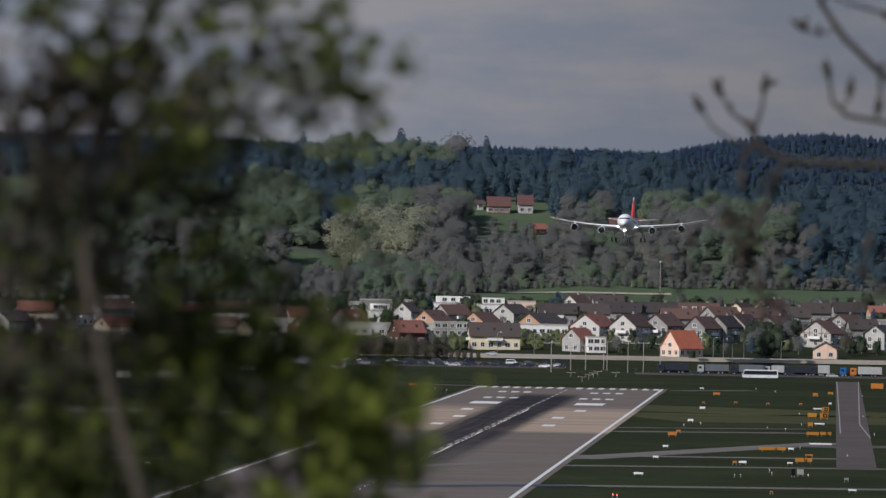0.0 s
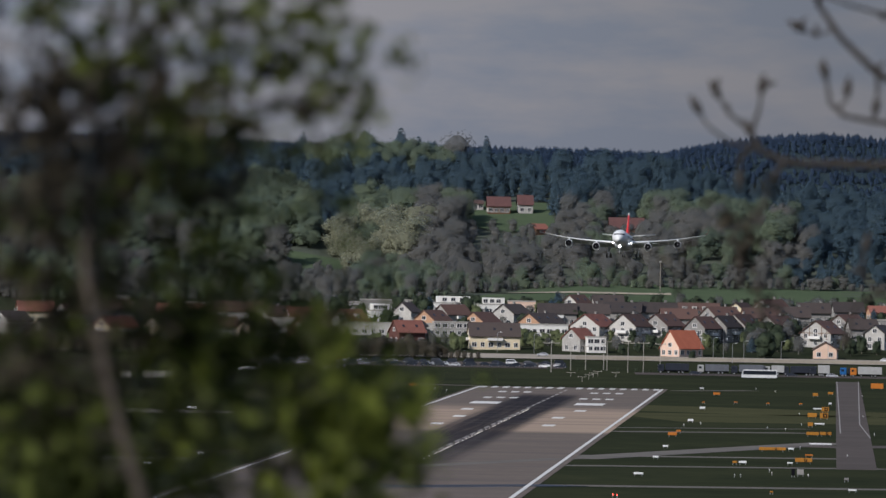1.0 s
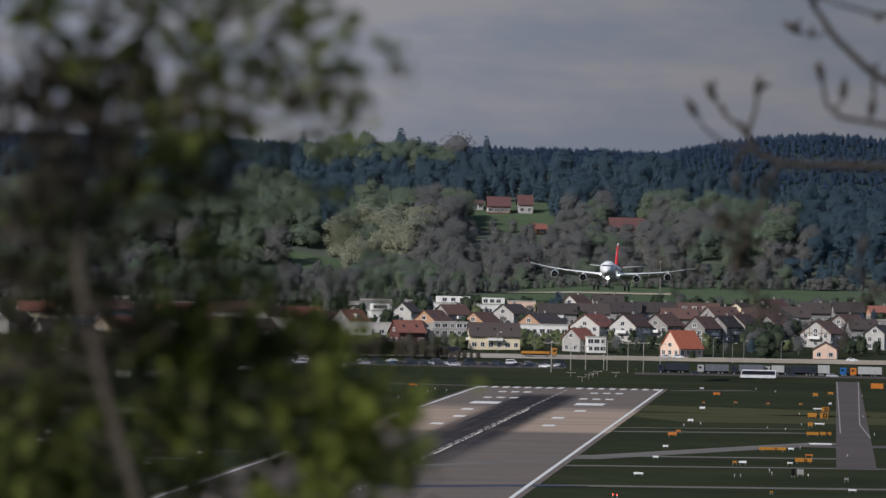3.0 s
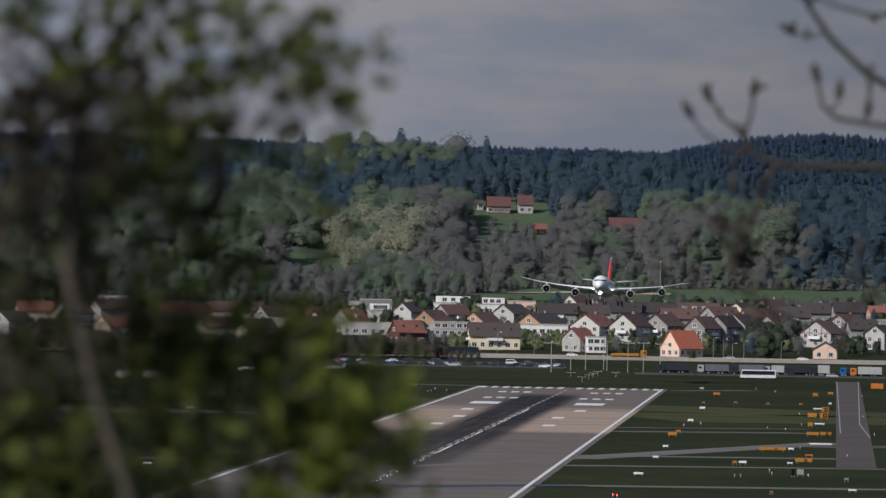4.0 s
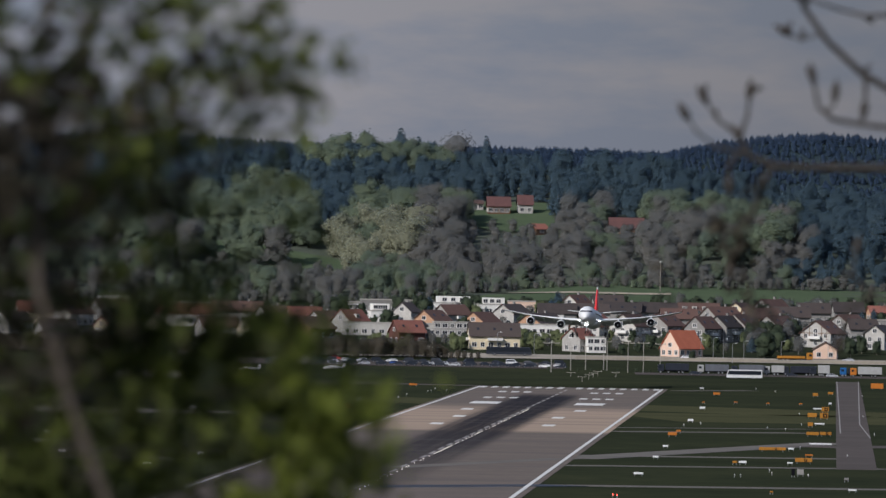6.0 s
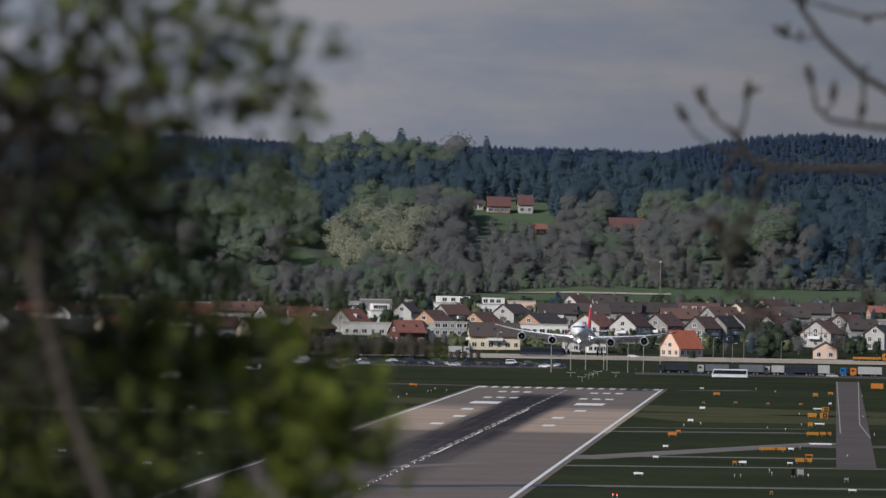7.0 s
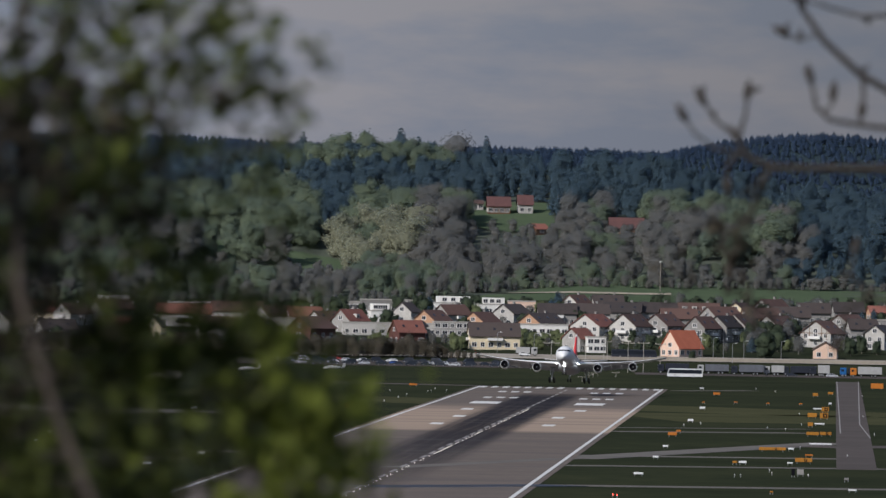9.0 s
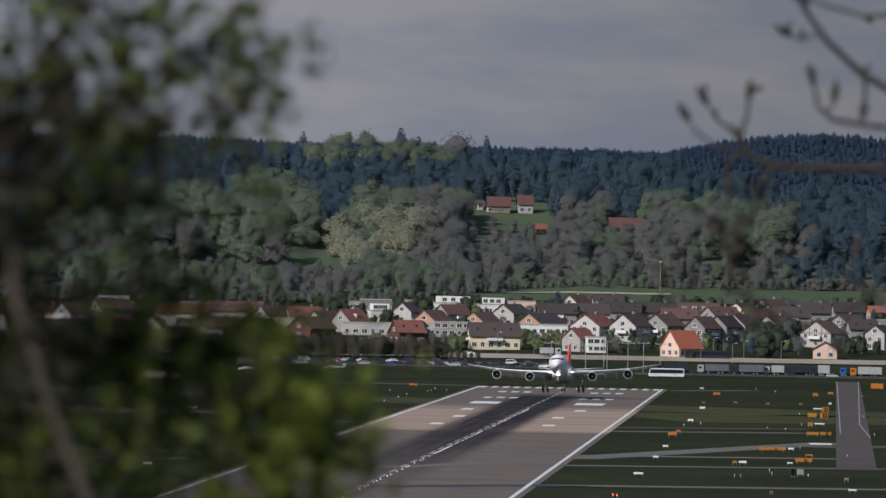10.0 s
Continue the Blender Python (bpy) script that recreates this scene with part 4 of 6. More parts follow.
def town_trees():
    kinds = {"green": [split_tree("round", i, M["bush_green"]) for i in range(3)], "brown": [split_tree("bare", i, M["wood_brown"]) for i in range(3)], "dark": [split_tree("spruce", i, M["wood_dark_hazed"]) for i in range(3)], "deep": [split_tree("round", i, M["bush_dark"]) for i in range(3)]}
    words = {"green": "light green garden tree between the houses", "brown": "half-bare brown garden tree between the houses", "dark": "dark green conifer between the houses", "deep": "dark green leafy garden tree"}
    rnd = random.Random(21)
    spots = ((46.8, 4288, 10.5, "dark"), (44, 4278, 8, "dark"), (50.6, 4280, 5, "deep"),
             (134.5, 4186, 7.6, "brown"), (131.9, 4218, 6.5, "deep"), (134.8, 4186, 7.6, "deep"),
             (135.6, 4028, 7.4, "brown"), (118.1, 4078, 7.5, "deep"), (132.5, 4214, 6.4, "deep"),
             (120.4, 4104, 8.3, "deep"), (132.3, 4078, 8.3, "brown"), (128.1, 4042, 8.4, "deep"),
             (118.4, 4034, 8.7, "brown"), (128.8, 4234, 9.0, "deep"), (134.9, 4228, 7.6, "deep"),
             (136.2, 4174, 8.5, "brown"), (122.2, 4070, 8.5, "brown"), (124, 4122, 8.3, "deep"),
             (137.2, 4150, 7.7, "deep"), (165.5, 4034, 5.3, "deep"), (158.5, 4142, 7.4, "brown"),
             (164.6, 4100, 7.0, "brown"), (165.8, 4164, 4.9, "brown"), (164.8, 4100, 5.8, "deep"),
             (155.1, 4092, 6.9, "brown"), (153.9, 4052, 4.1, "brown"), (155.6, 4092, 4.7, "deep"),
             (171.6, 4138, 4.6, "brown"), (154.8, 4078, 5.0, "brown"), (46.9, 4042, 5.3, "green"),
             (44.5, 4056, 4.4, "green"), (39.8, 4066, 4.6, "green"), (43.8, 4072, 5.9, "green"),
             (35, 4052, 5.8, "green"), (40.6, 4076, 4.0, "green"), (36.2, 4022, 5.0, "green"),
             (37.5, 4022, 5.4, "green"), (39.9, 4076, 4.1, "green"), (30.6, 4046, 3.6, "green"),
             (47.8, 4082, 6.0, "green"), (45.3, 4052, 3.9, "green"), (5.4, 4010, 4.8, "green"),
             (4.8, 4018, 3.7, "green"), (8.2, 4028, 4.5, "green"), (9.7, 4042, 4.0, "green"),
             (7.1, 4016, 3.8, "green"), (5, 4024, 5.2, "green"), (4.8, 4040, 5.4, "green"),
             (8, 4020, 4.9, "green"),
             (47.1, 4314, 8, "dark"), (43.5, 4294, 6, "dark"), (121.5, 3992, 10, "deep"),
             (128.2, 4072, 10, "deep"), (135.4, 4142, 8, "brown"), (155.1, 4022, 7, "deep"),
             (160.1, 4040, 7, "deep"), (148.1, 4292, 8, "brown"), (153, 4302, 9, "brown"),
             (159, 4308, 8, "brown"), (145.4, 4144, 7, "deep"), (138.4, 4310, 5, "deep"),
             (117.9, 4030, 7, "dark"), (103.8, 4024, 4, "deep"), (108.2, 4030, 4, "brown"),
             (93.7, 3960, 4, "deep"), (-5, 4266, 9, "dark"), (-6.8, 4256, 8, "deep"),
             (-42.4, 4260, 8, "deep"), (-46.1, 4288, 8, "brown"), (17.7, 4256, 5, "dark"),
             (66.4, 4032, 6, "brown"), (74.9, 4028, 6, "brown"), (68, 4000, 4, "deep"),
             (79.5, 4046, 6, "deep"), (-30.7, 4040, 3.5, "deep"), (-27.2, 4050, 3.5, "green"),
             (-24.4, 4026, 5.8, "green"), (-22.3, 4026, 4.7, "brown"), (-19.9, 4058, 3.9, "green"),
             (-15.1, 4012, 3.9, "brown"), (-14, 4056, 4.1, "brown"), (-11.5, 4026, 4.1, "deep"),
             (-7.3, 4054, 3.7, "deep"), (-5.4, 4064, 5.8, "brown"), (-3.4, 4050, 4.8, "brown"),
             (1.1, 4056, 4.4, "brown"), (3.5, 4040, 3.7, "brown"), (5.8, 4020, 3.3, "green"),
             (9.3, 4030, 6.0, "deep"), (31.4, 4072, 6.0, "green"), (33.3, 4056, 5.8, "deep"),
             (36.9, 4074, 4.2, "brown"), (40.8, 4050, 3.8, "brown"), (42, 4086, 5.2, "brown"),
             (46.1, 4046, 5.6, "green"), (48.4, 4078, 4.0, "green"), (-82.2, 3992, 4.7, "deep"),
             (-76.1, 3974, 5.4, "brown"), (-74.5, 3998, 3.8, "brown"), (-69.2, 3976, 4.0, "brown"),
             (-66.9, 4014, 3.7, "brown"), (-63.9, 4002, 3.3, "deep"), (-60.2, 4012, 3.8, "brown"),
             (-57.8, 4022, 4.1, "deep"), (-52.6, 4002, 5.5, "brown"), (-51.4, 3994, 5.5, "deep"),
             (-47.9, 4022, 3.1, "brown"), (-42.8, 4018, 4.5, "brown"), (-39.9, 4028, 4.4, "brown"),
             (-37.5, 4008, 5.5, "brown"), (-33.1, 4014, 4.9, "deep"), (-29.3, 4020, 4.2, "brown"),
             (-26.4, 4008, 4.2, "brown"), (-23.2, 4004, 3.6, "deep"), (-20.4, 4006, 3.5, "brown"),
             (-161.6, 3980, 4.7, "green"), (-154.7, 3986, 5.3, "deep"), (-150.9, 3976, 4.2, "deep"),
             (-145.1, 4008, 7.0, "deep"), (-139.7, 4018, 5.5, "green"), (-134.3, 3998, 6.8, "brown"),
             (-129.1, 3982, 4.9, "deep"), (-121.6, 3986, 6.4, "brown"), (-118.3, 3996, 5.0, "deep"),
             (-112.7, 4024, 6.6, "deep"), (-106, 4008, 4.1, "brown"), (-102, 4002, 6.0, "green"),
             (-95.9, 3978, 5.7, "brown"), (-89.8, 3988, 4.7, "green"), (-85.6, 4020, 4.0, "deep"),
             (-79.9, 3992, 6.4, "deep"), (47.9, 4132, 4.2, "deep"), (52.6, 4122, 5.0, "brown"),
             (60.9, 4166, 4.1, "brown"), (63.2, 4154, 5.7, "dark"), (70.6, 4278, 5.1, "brown"),
             (75.9, 4196, 6.5, "brown"), (82.2, 4190, 4.6, "dark"), (88, 4232, 6.3, "brown"),
             (92.3, 4278, 4.3, "dark"), (98.6, 4182, 5.2, "brown"), (99.6, 4130, 6.6, "deep"),
             (107.4, 4172, 5.3, "deep"), (115.5, 4260, 4.5, "deep"), (118.3, 4172, 6.6, "dark"),
             (124, 4262, 4.0, "dark"), (127.2, 4164, 4.3, "brown"), (139.5, 4294, 5.6, "brown"),
             (140.9, 4218, 4.7, "deep"), (147, 4300, 5.8, "dark"), (150.9, 4162, 4.9, "brown"),
             (157.9, 4210, 4.4, "dark"), (165.2, 4284, 5.3, "deep"), (168, 4244, 6.7, "dark"),
             (170.7, 4170, 6.4, "brown"), (-82.2, 4200, 5.6, "deep"), (-73.2, 4170, 4.9, "deep"),
             (-66.2, 4140, 4.1, "green"), (-58.3, 4158, 6.1, "dark"), (-55.8, 4248, 4.5, "brown"),
             (-48.2, 4162, 6.3, "green"), (-41.1, 4180, 5.2, "deep"), (-33.3, 4154, 6.3, "brown"),
             (-27.1, 4152, 5.2, "deep"), (-20.4, 4228, 4.6, "dark"), (-12, 4216, 6.2, "brown"),
             (-5.3, 4228, 6.4, "dark"), (-0.1, 4220, 5.0, "green"), (6.4, 4262, 6.2, "brown"),
             (13.8, 4234, 6.4, "green"), (18.9, 4218, 4.2, "dark"), (26.5, 4166, 4.2, "dark"),
             (35.2, 4262, 5.6, "brown"), (39.2, 4276, 6.3, "green"), (47.6, 4278, 6.4, "deep"),
             (48.3, 4030, 4.1, "deep"), (49.9, 4022, 3.0, "green"), (55.7, 4034, 3.2, "green"),
             (56.3, 4016, 4.1, "deep"), (63.7, 4098, 3.5, "brown"), (65.3, 4102, 4.5, "green"),
             (67.4, 4016, 5.1, "brown"), (73.9, 4096, 5.0, "deep"), (74.7, 4018, 3.8, "deep"),
             (81.9, 4090, 4.0, "brown"), (83.1, 4030, 5.7, "deep"), (86.6, 4076, 5.5, "deep"),
             (90.5, 4098, 4.3, "brown"), (94.7, 4116, 5.3, "deep"), (99, 4088, 3.0, "brown"),
             (101.6, 4058, 5.8, "green"), (104.8, 4056, 4.5, "deep"), (112.7, 4126, 4.2, "brown"),
             (114.1, 4114, 5.8, "brown"), (116.9, 4104, 4.7, "green"), (119.4, 4040, 3.8, "green"),
             (125, 4126, 5.6, "deep"), (129.8, 4120, 4.8, "brown"), (132.3, 4052, 4.6, "green"),
             (135.5, 4098, 3.3, "green"), (140.8, 4086, 3.6, "deep"), (142.4, 4096, 5.4, "brown"),
             (146, 4092, 3.3, "deep"), (153.6, 4116, 4.0, "brown"), (154.3, 4064, 3.9, "green"),
             (159.5, 4150, 4.1, "green"), (163.6, 4090, 4.0, "deep"), (165.3, 4100, 4.9, "brown"),
             (170.7, 4088, 4.1, "green"), (-30.8, 4172, 6.3, "deep"), (-26.7, 4190, 4.2, "deep"),
             (-21.6, 4170, 7.5, "deep"), (-18.6, 4188, 4.2, "deep"), (-10.9, 4158, 6.1, "dark"),
             (-6.8, 4180, 5.7, "dark"), (-3, 4190, 6.6, "dark"), (1.7, 4192, 5.5, "deep"),
             (8.5, 4128, 7.1, "deep"), (12.4, 4104, 6.1, "deep"), (18.2, 4192, 7.2, "dark"),
             (24.2, 4190, 4.6, "brown"), (26.2, 4110, 6.8, "brown"), (31.8, 4188, 5.7, "deep"),
             (35.8, 4190, 5.9, "dark"), (40.2, 4130, 4.1, "deep"), (46.8, 4148, 5.8, "brown"),
             (52.3, 4208, 6.5, "deep"), (55.9, 4206, 6.4, "deep"), (59.7, 4156, 7.1, "brown"),
             (64.6, 4174, 4.9, "deep"), (71.1, 4178, 6.9, "deep"), (76.7, 4220, 6.2, "brown"),
             (78.8, 4138, 5.4, "brown"), (85.1, 4202, 4.1, "deep"), (90.5, 4222, 4.1, "deep"),
             (98.6, 4232, 6.5, "brown"), (102.3, 4226, 6.7, "brown"), (106.9, 4176, 6.1, "deep"),
             (113.1, 4220, 4.4, "dark"), (115.2, 4180, 6.7, "deep"), (121.4, 4228, 4.4, "brown"),
             (123.3, 4158, 7.4, "dark"), (128.1, 4148, 4.1, "deep"), (135.1, 4162, 4.3, "brown"),
             (138.8, 4146, 5.8, "deep"), (143.4, 4190, 4.9, "brown"), (148.7, 4182, 6.8, "brown"),
             (154.9, 4188, 7.0, "deep"), (157.4, 4166, 5.0, "dark"), (161.7, 4150, 4.7, "dark"),
             (173.3, 4258, 7.1, "dark"), (176.2, 4258, 5.1, "deep"), (-81.1, 4266, 5.1, "deep"),
             (-77.3, 4298, 4.7, "deep"), (-73.3, 4290, 5.6, "brown"), (-67.8, 4304, 4.7, "brown"),
             (-66.4, 4314, 4.3, "deep"), (-62.3, 4332, 4.7, "deep"), (-55.9, 4270, 4.3, "brown"),
             (-50.2, 4328, 6.4, "deep"), (-48.2, 4348, 6.3, "brown"), (-40.3, 4324, 7.0, "deep"),
             (-35.1, 4286, 4.3, "brown"), (-32.2, 4286, 4.7, "deep"), (-29.8, 4306, 4.1, "deep"),
             (-23, 4322, 6.4, "brown"), (-17.8, 4296, 7.1, "deep"), (-12.2, 4270, 5.3, "deep"),
             (-10.1, 4300, 7.2, "deep"), (-5.7, 4280, 4.6, "deep"), (-2.3, 4304, 5.7, "brown"),
             (2.8, 4304, 5.0, "brown"), (10.3, 4276, 7.5, "deep"), (13.8, 4314, 6.6, "deep"),
             (16.2, 4286, 5.0, "deep"), (20.6, 4284, 4.7, "brown"), (28.5, 4316, 5.2, "deep"),
             (32.8, 4314, 5.8, "brown"), (34.3, 4292, 7.5, "deep"), (42.4, 4308, 4.2, "brown"),
             (46.8, 4304, 6.2, "deep"), (49, 4324, 7.4, "brown"), (55.4, 4316, 7.1, "brown"),
             (61.3, 4328, 6.7, "brown"), (64, 4294, 4.8, "deep"), (67, 4338, 6.5, "deep"),
             (73.6, 4322, 6.5, "deep"), (77.9, 4316, 4.1, "brown"), (82, 4312, 5.6, "brown"),
             (87.7, 4336, 6.9, "deep"), (93.1, 4308, 5.3, "deep"), (97.7, 4348, 7.4, "brown"),
             (100.1, 4332, 5.5, "deep"), (104.1, 4316, 7.4, "deep"), (110.2, 4332, 6.1, "deep"),
             (113.2, 4340, 6.6, "brown"), (120.2, 4352, 4.7, "brown"), (123.5, 4326, 6.5, "deep"),
             (129.2, 4342, 4.8, "deep"), (134.8, 4344, 5.3, "deep"), (138.3, 4328, 7.2, "brown"),
             (141.1, 4316, 7.4, "brown"), (146.2, 4352, 4.1, "brown"), (152.9, 4346, 6.0, "brown"),
             (154.8, 4320, 5.4, "brown"), (161.7, 4370, 4.8, "deep"), (167.5, 4334, 7.0, "deep"),
             (169.7, 4330, 5.2, "brown"), (174.5, 4364, 7.4, "deep"), (180, 4346, 5.0, "brown"))
    for x, y, h, k in spots:
        trunk, crown = rnd.choice(kinds[k])
        t = new("garden_tree")
        tagged(t, words[k], "tree", "garden trees of the town")
        t.matrix_basis = pose(x, y, height(x, y), 0, 0, rnd.uniform(0, 360)) @ Matrix.Diagonal((h * 1.8, h * 1.8, h, 1) if k == "dark" else (h * 1.15, h * 1.15, h, 1))
        again("trunk", trunk, t, Matrix.Identity(4))
        again("crown", crown, t, Matrix.Identity(4))


town_trees()


def hedge():
    """Rough bushes along the foot of the town, one mass that nobody could count."""
    rnd = random.Random(31)
    spots = []
    x = -230.0
    while x < 14:
        spots.append((x, 3948 + rnd.uniform(-6, 6), rnd.uniform(5.5, 9.5) * (1 - .55 * smooth(-14, 10, x))))
        x += rnd.uniform(1.5, 2.7)
    ob = wood("hedge", "bare", spots, M["hedge"], "rough brown and green hedge below the town")
    tagged(ob, category="hedge")
    spots = [(x + rnd.uniform(-1, 1), 3853 + rnd.uniform(-2, 2), rnd.uniform(.9, 1.7)) for x in range(40, 230, 5)]
    tagged(wood("hedge", "round", spots, M["bush_dark"], "low dark hedge behind the lorry park"), category="hedge")


hedge()


def pale_mast(x, y, tall):
    m = new("mast")
    tagged(m, "thin pale pole in front of the woods", "mast")
    bm = bmesh.new()
    tube(bm, [(0, 0, -1), (0, 0, tall)], [.22, .14], 8)
    part("pole", bm, M["trunk_pale"], m)
    bm = soft_box(-.5, .5, -.15, .15, tall - .6, tall - .2, .05)
    part("bracket", bm, M["frame"], m)
    m.matrix_basis = pose(x, y, height(x, y))


pale_mast(91.7, 4468, 13)


# ---- vehicles and airfield things ----
def wheel_parts(parent, spots, r, wide):
    bm = bmesh.new()
    disc(bm, (0, 0, 0), r, wide, "y", 14)
    first = part("wheel", bm, M["rubber"], parent)
    bm = bmesh.new()
    disc(bm, (0, 0, 0), r * .55, wide + .03, "y", 10)
    rim = part("rim", bm, M["steel"], first)
    tyre, hub = first.data, rim.data
    first.matrix_basis = pose(spots[0][0], spots[0][1], r)
    for x, y in spots[1:]:
        w = again("wheel", tyre, parent, pose(x, y, r))
        again("rim", hub, w, Matrix.Identity(4))


def outline(bm, pts, y0, y1, inset=0.0):
    """A side outline in x and z, drawn out across y, its top drawn in."""
    zs = [z for _, z in pts]
    lo, hi = min(zs), max(zs)
    def side(y, s):
        return [(x, y + s * inset * (z - lo) / (hi - lo), z) for x, z in pts]
    loft(bm, [side(y0, 1), side(y1, -1)])


def car(paint, label, van=False):
    c = new("car")
    tagged(c, label, "car", "cars parked below the town")
    bm = bmesh.new()
    outline(bm, ((-2.1, .35), (-2.15, .75), (-2.05, .95), (-1.2, 1.02), (1.2, 1.02), (2.1, .88), (2.2, .6), (2.15, .35)), -.86, .86, .08)
    if van:
        outline(bm, ((-2.1, 1.0), (-2.0, 1.85), (.9, 1.85), (1.6, 1.0)), -.84, .84, .12)
    else:
        outline(bm, ((-1.75, 1.0), (-1.3, 1.45), (.35, 1.48), (1.15, 1.0)), -.8, .8, .14)
    part("body", bm, M[paint], c)
    bm = bmesh.new()
    if van:
        outline(bm, ((-1.9, 1.1), (-1.85, 1.65), (.8, 1.65), (1.3, 1.1)), -.86, .86, .1)
    else:
        outline(bm, ((-1.5, 1.06), (-1.2, 1.38), (.28, 1.4), (.9, 1.06)), -.81, .81, .12)
    part("glasshouse", bm, M["car_glass"], c, "dark side windows")
    wheel_parts(c, ((-1.35, -.78), (1.35, -.78), (-1.35, .78), (1.35, .78)), .32, .2)
    return c


def truck(cab, load, label, long=13.0, tall=2.7):
    """Lorry with trailer, its cab to -x."""
    t = new("lorry")
    tagged(t, label, "truck", "lorries in the lorry park")
    bm = soft_box(-2.3, 0, -1.22, 1.22, .75, 3.3, .14)
    c = part("cab", bm, M[cab], t)
    bm = bmesh.new()
    box(bm, -2.33, -2.2, -1.05, 1.05, 1.9, 2.8)
    for s in (-1, 1):
        box(bm, -1.9, -.9, s * 1.23 - .02, s * 1.23 + .02, 1.95, 2.75)
    part("cab_window", bm, M["car_glass"], c)
    bm = soft_box(.5, .5 + long, -1.26, 1.26, 1.1, 1.1 + tall, .06)
    part("trailer", bm, M[load], t)
    bm = bmesh.new()
    box(bm, -2.2, long + .3, -.5, .5, .6, 1.08)
    part("chassis", bm, M["dark"], t)
    wheel_parts(t, [(x, s * 1.05) for x in (-1.3, 1.6, long - 3.2, long - 1.9) for s in (-1, 1)], .5, .3)
    return t


def coach(paint, label, long=12.6):
    """Bus with its front to -x."""
    b = new("bus")
    tagged(b, label, "bus")
    a = long / 2
    bm = bmesh.new()
    outline(bm, ((-a, .4), (-a - .05, 1.3), (-a + .55, 3.05), (-a + .9, 3.25), (a - .3, 3.25), (a, 3.0), (a, .4)), -1.25, 1.25, .1)
    part("body", bm, M[paint], b)
    bm = bmesh.new()
    outline(bm, ((-a + .3, 1.5), (-a + .75, 2.85), (a - .35, 2.85), (a - .35, 1.5)), -1.27, 1.27, .03)
    part("window_band", bm, M["car_glass"], b, "dark band of side windows")
    bm = bmesh.new()
    outline(bm, ((-a - .06, 1.35), (-a + .5, 2.95), (-a + .6, 2.95), (-a + .1, 1.35)), -1.1, 1.1)
    part("windscreen", bm, M["car_glass"], b)
    wheel_parts(b, [(x, s * 1.08) for x in (-a + 2.6, a - 3.2) for s in (-1, 1)], .52, .3)
    return b


def put(ob, x, y, yaw=0, lift=0.12):
    ob.matrix_basis = pose(x, y, height(x, y) + lift, 0, 0, yaw)
    return ob


def cars():
    rnd = random.Random(17)
    kinds = [car("car_white", "white car parked below the town"), car("car_dark", "dark car parked below the town"), car("car_blue", "blue car parked below the town"), car("car_red", "red car parked below the town"), car("car_silver", "silver car parked below the town"), car("car_white", "white van parked below the town", True), car("car_dark", "dark estate car parked below the town", True)]
    first = True
    used = set()
    for y in (3888, 3901, 3915):
        x = -68.0
        while x < 42:
            x += rnd.uniform(4.8, 6.4)
            if 4 < x < 16 and rnd.random() < .3:
                continue
            k = rnd.choice((1, 1, 1, 2, 4, 4, 1, 6, 1, 6, 0, 1, 1, 5, 6, 1, 6, 6))
            m = pose(x, y + rnd.uniform(-1, 1), height(x, y) + .14, 0, 0, rnd.choice((0, 180)) + rnd.uniform(-14, 14))
            if k in used:
                copy_thing(kinds[k], m)
            else:
                kinds[k].matrix_basis = m
                used.add(k)
    for k in range(7):
        if k not in used:
            put(kinds[k], -60 + 7 * k, 3925)  # the rest in the back row


cars()


def lorries():
    y = 3822
    for px, cab, load, label, long, tall, dy in (
        (80.7, "dark_truck", "dark_truck", "dark lorry with a tarpaulin trailer", 8.5, 2.5, 14),
        (95.1, "white_truck", "grey_truck", "grey box lorry in the lorry park", 8.5, 2.4, 14),
        (107.1, "dark_truck", "grey_truck", "grey trailer lorry with a dark cab", 9.0, 2.6, 8),
        (118.9, "white_truck", "white_truck", "white box lorry in the lorry park", 4.6, 2.5, 10),
        (125.7, "dark_truck", "dark_truck", "dark trailer lorry in the lorry park", 9.5, 2.4, 10),
        (135.6, "dark_truck", "white_truck", "white box lorry with a dark cab", 4.2, 2.9, 8),
        (146.3, "blue_paint", "dark_truck", "blue lorry cab with a dark load", 1.6, 2.0, 6),
        (149.9, "orange_paint", "white_truck", "orange lorry with a white trailer", 8.6, 2.7, 4),
        (163.7, "white_truck", "white_truck", "white lorry in the lorry park", 8, 2.5, 4)):
        put(truck(cab, load, label, long, tall), px, y + dy)
    for px, paint in ((91.4, "car_dark"), (125.9, "car_dark"), (140.5, "car_silver")):
        put(tagged(car(paint, "parked car beside the lorries"), group="cars beside the lorries"), px, 3812)


lorries()

WHITE_BUS = coach("car_white", "white coach driving along the airfield edge")
ORANGE_LORRY = tagged(truck("yellow_paint", "yellow_paint", "orange-yellow flatbed lorry driving on the town road", 10.5, .9), group="road traffic")
DARK_BUS = tagged(coach("car_dark", "dark articulated bus on the town road", 17.0), group="road traffic")
WHITE_VAN = tagged(truck("white_truck", "white_truck", "white delivery lorry driving on the town road", 5.2, 2.2), group="road traffic")
WHITE_CAR = tagged(car("car_white", "white car driving on the town road"), group="road traffic")
SMALL_CAR = tagged(car("car_white", "small white car driving on the town road"), group="road traffic")
DARK_CAR = tagged(car("car_silver", "silver car driving on the town road"), group="road traffic")


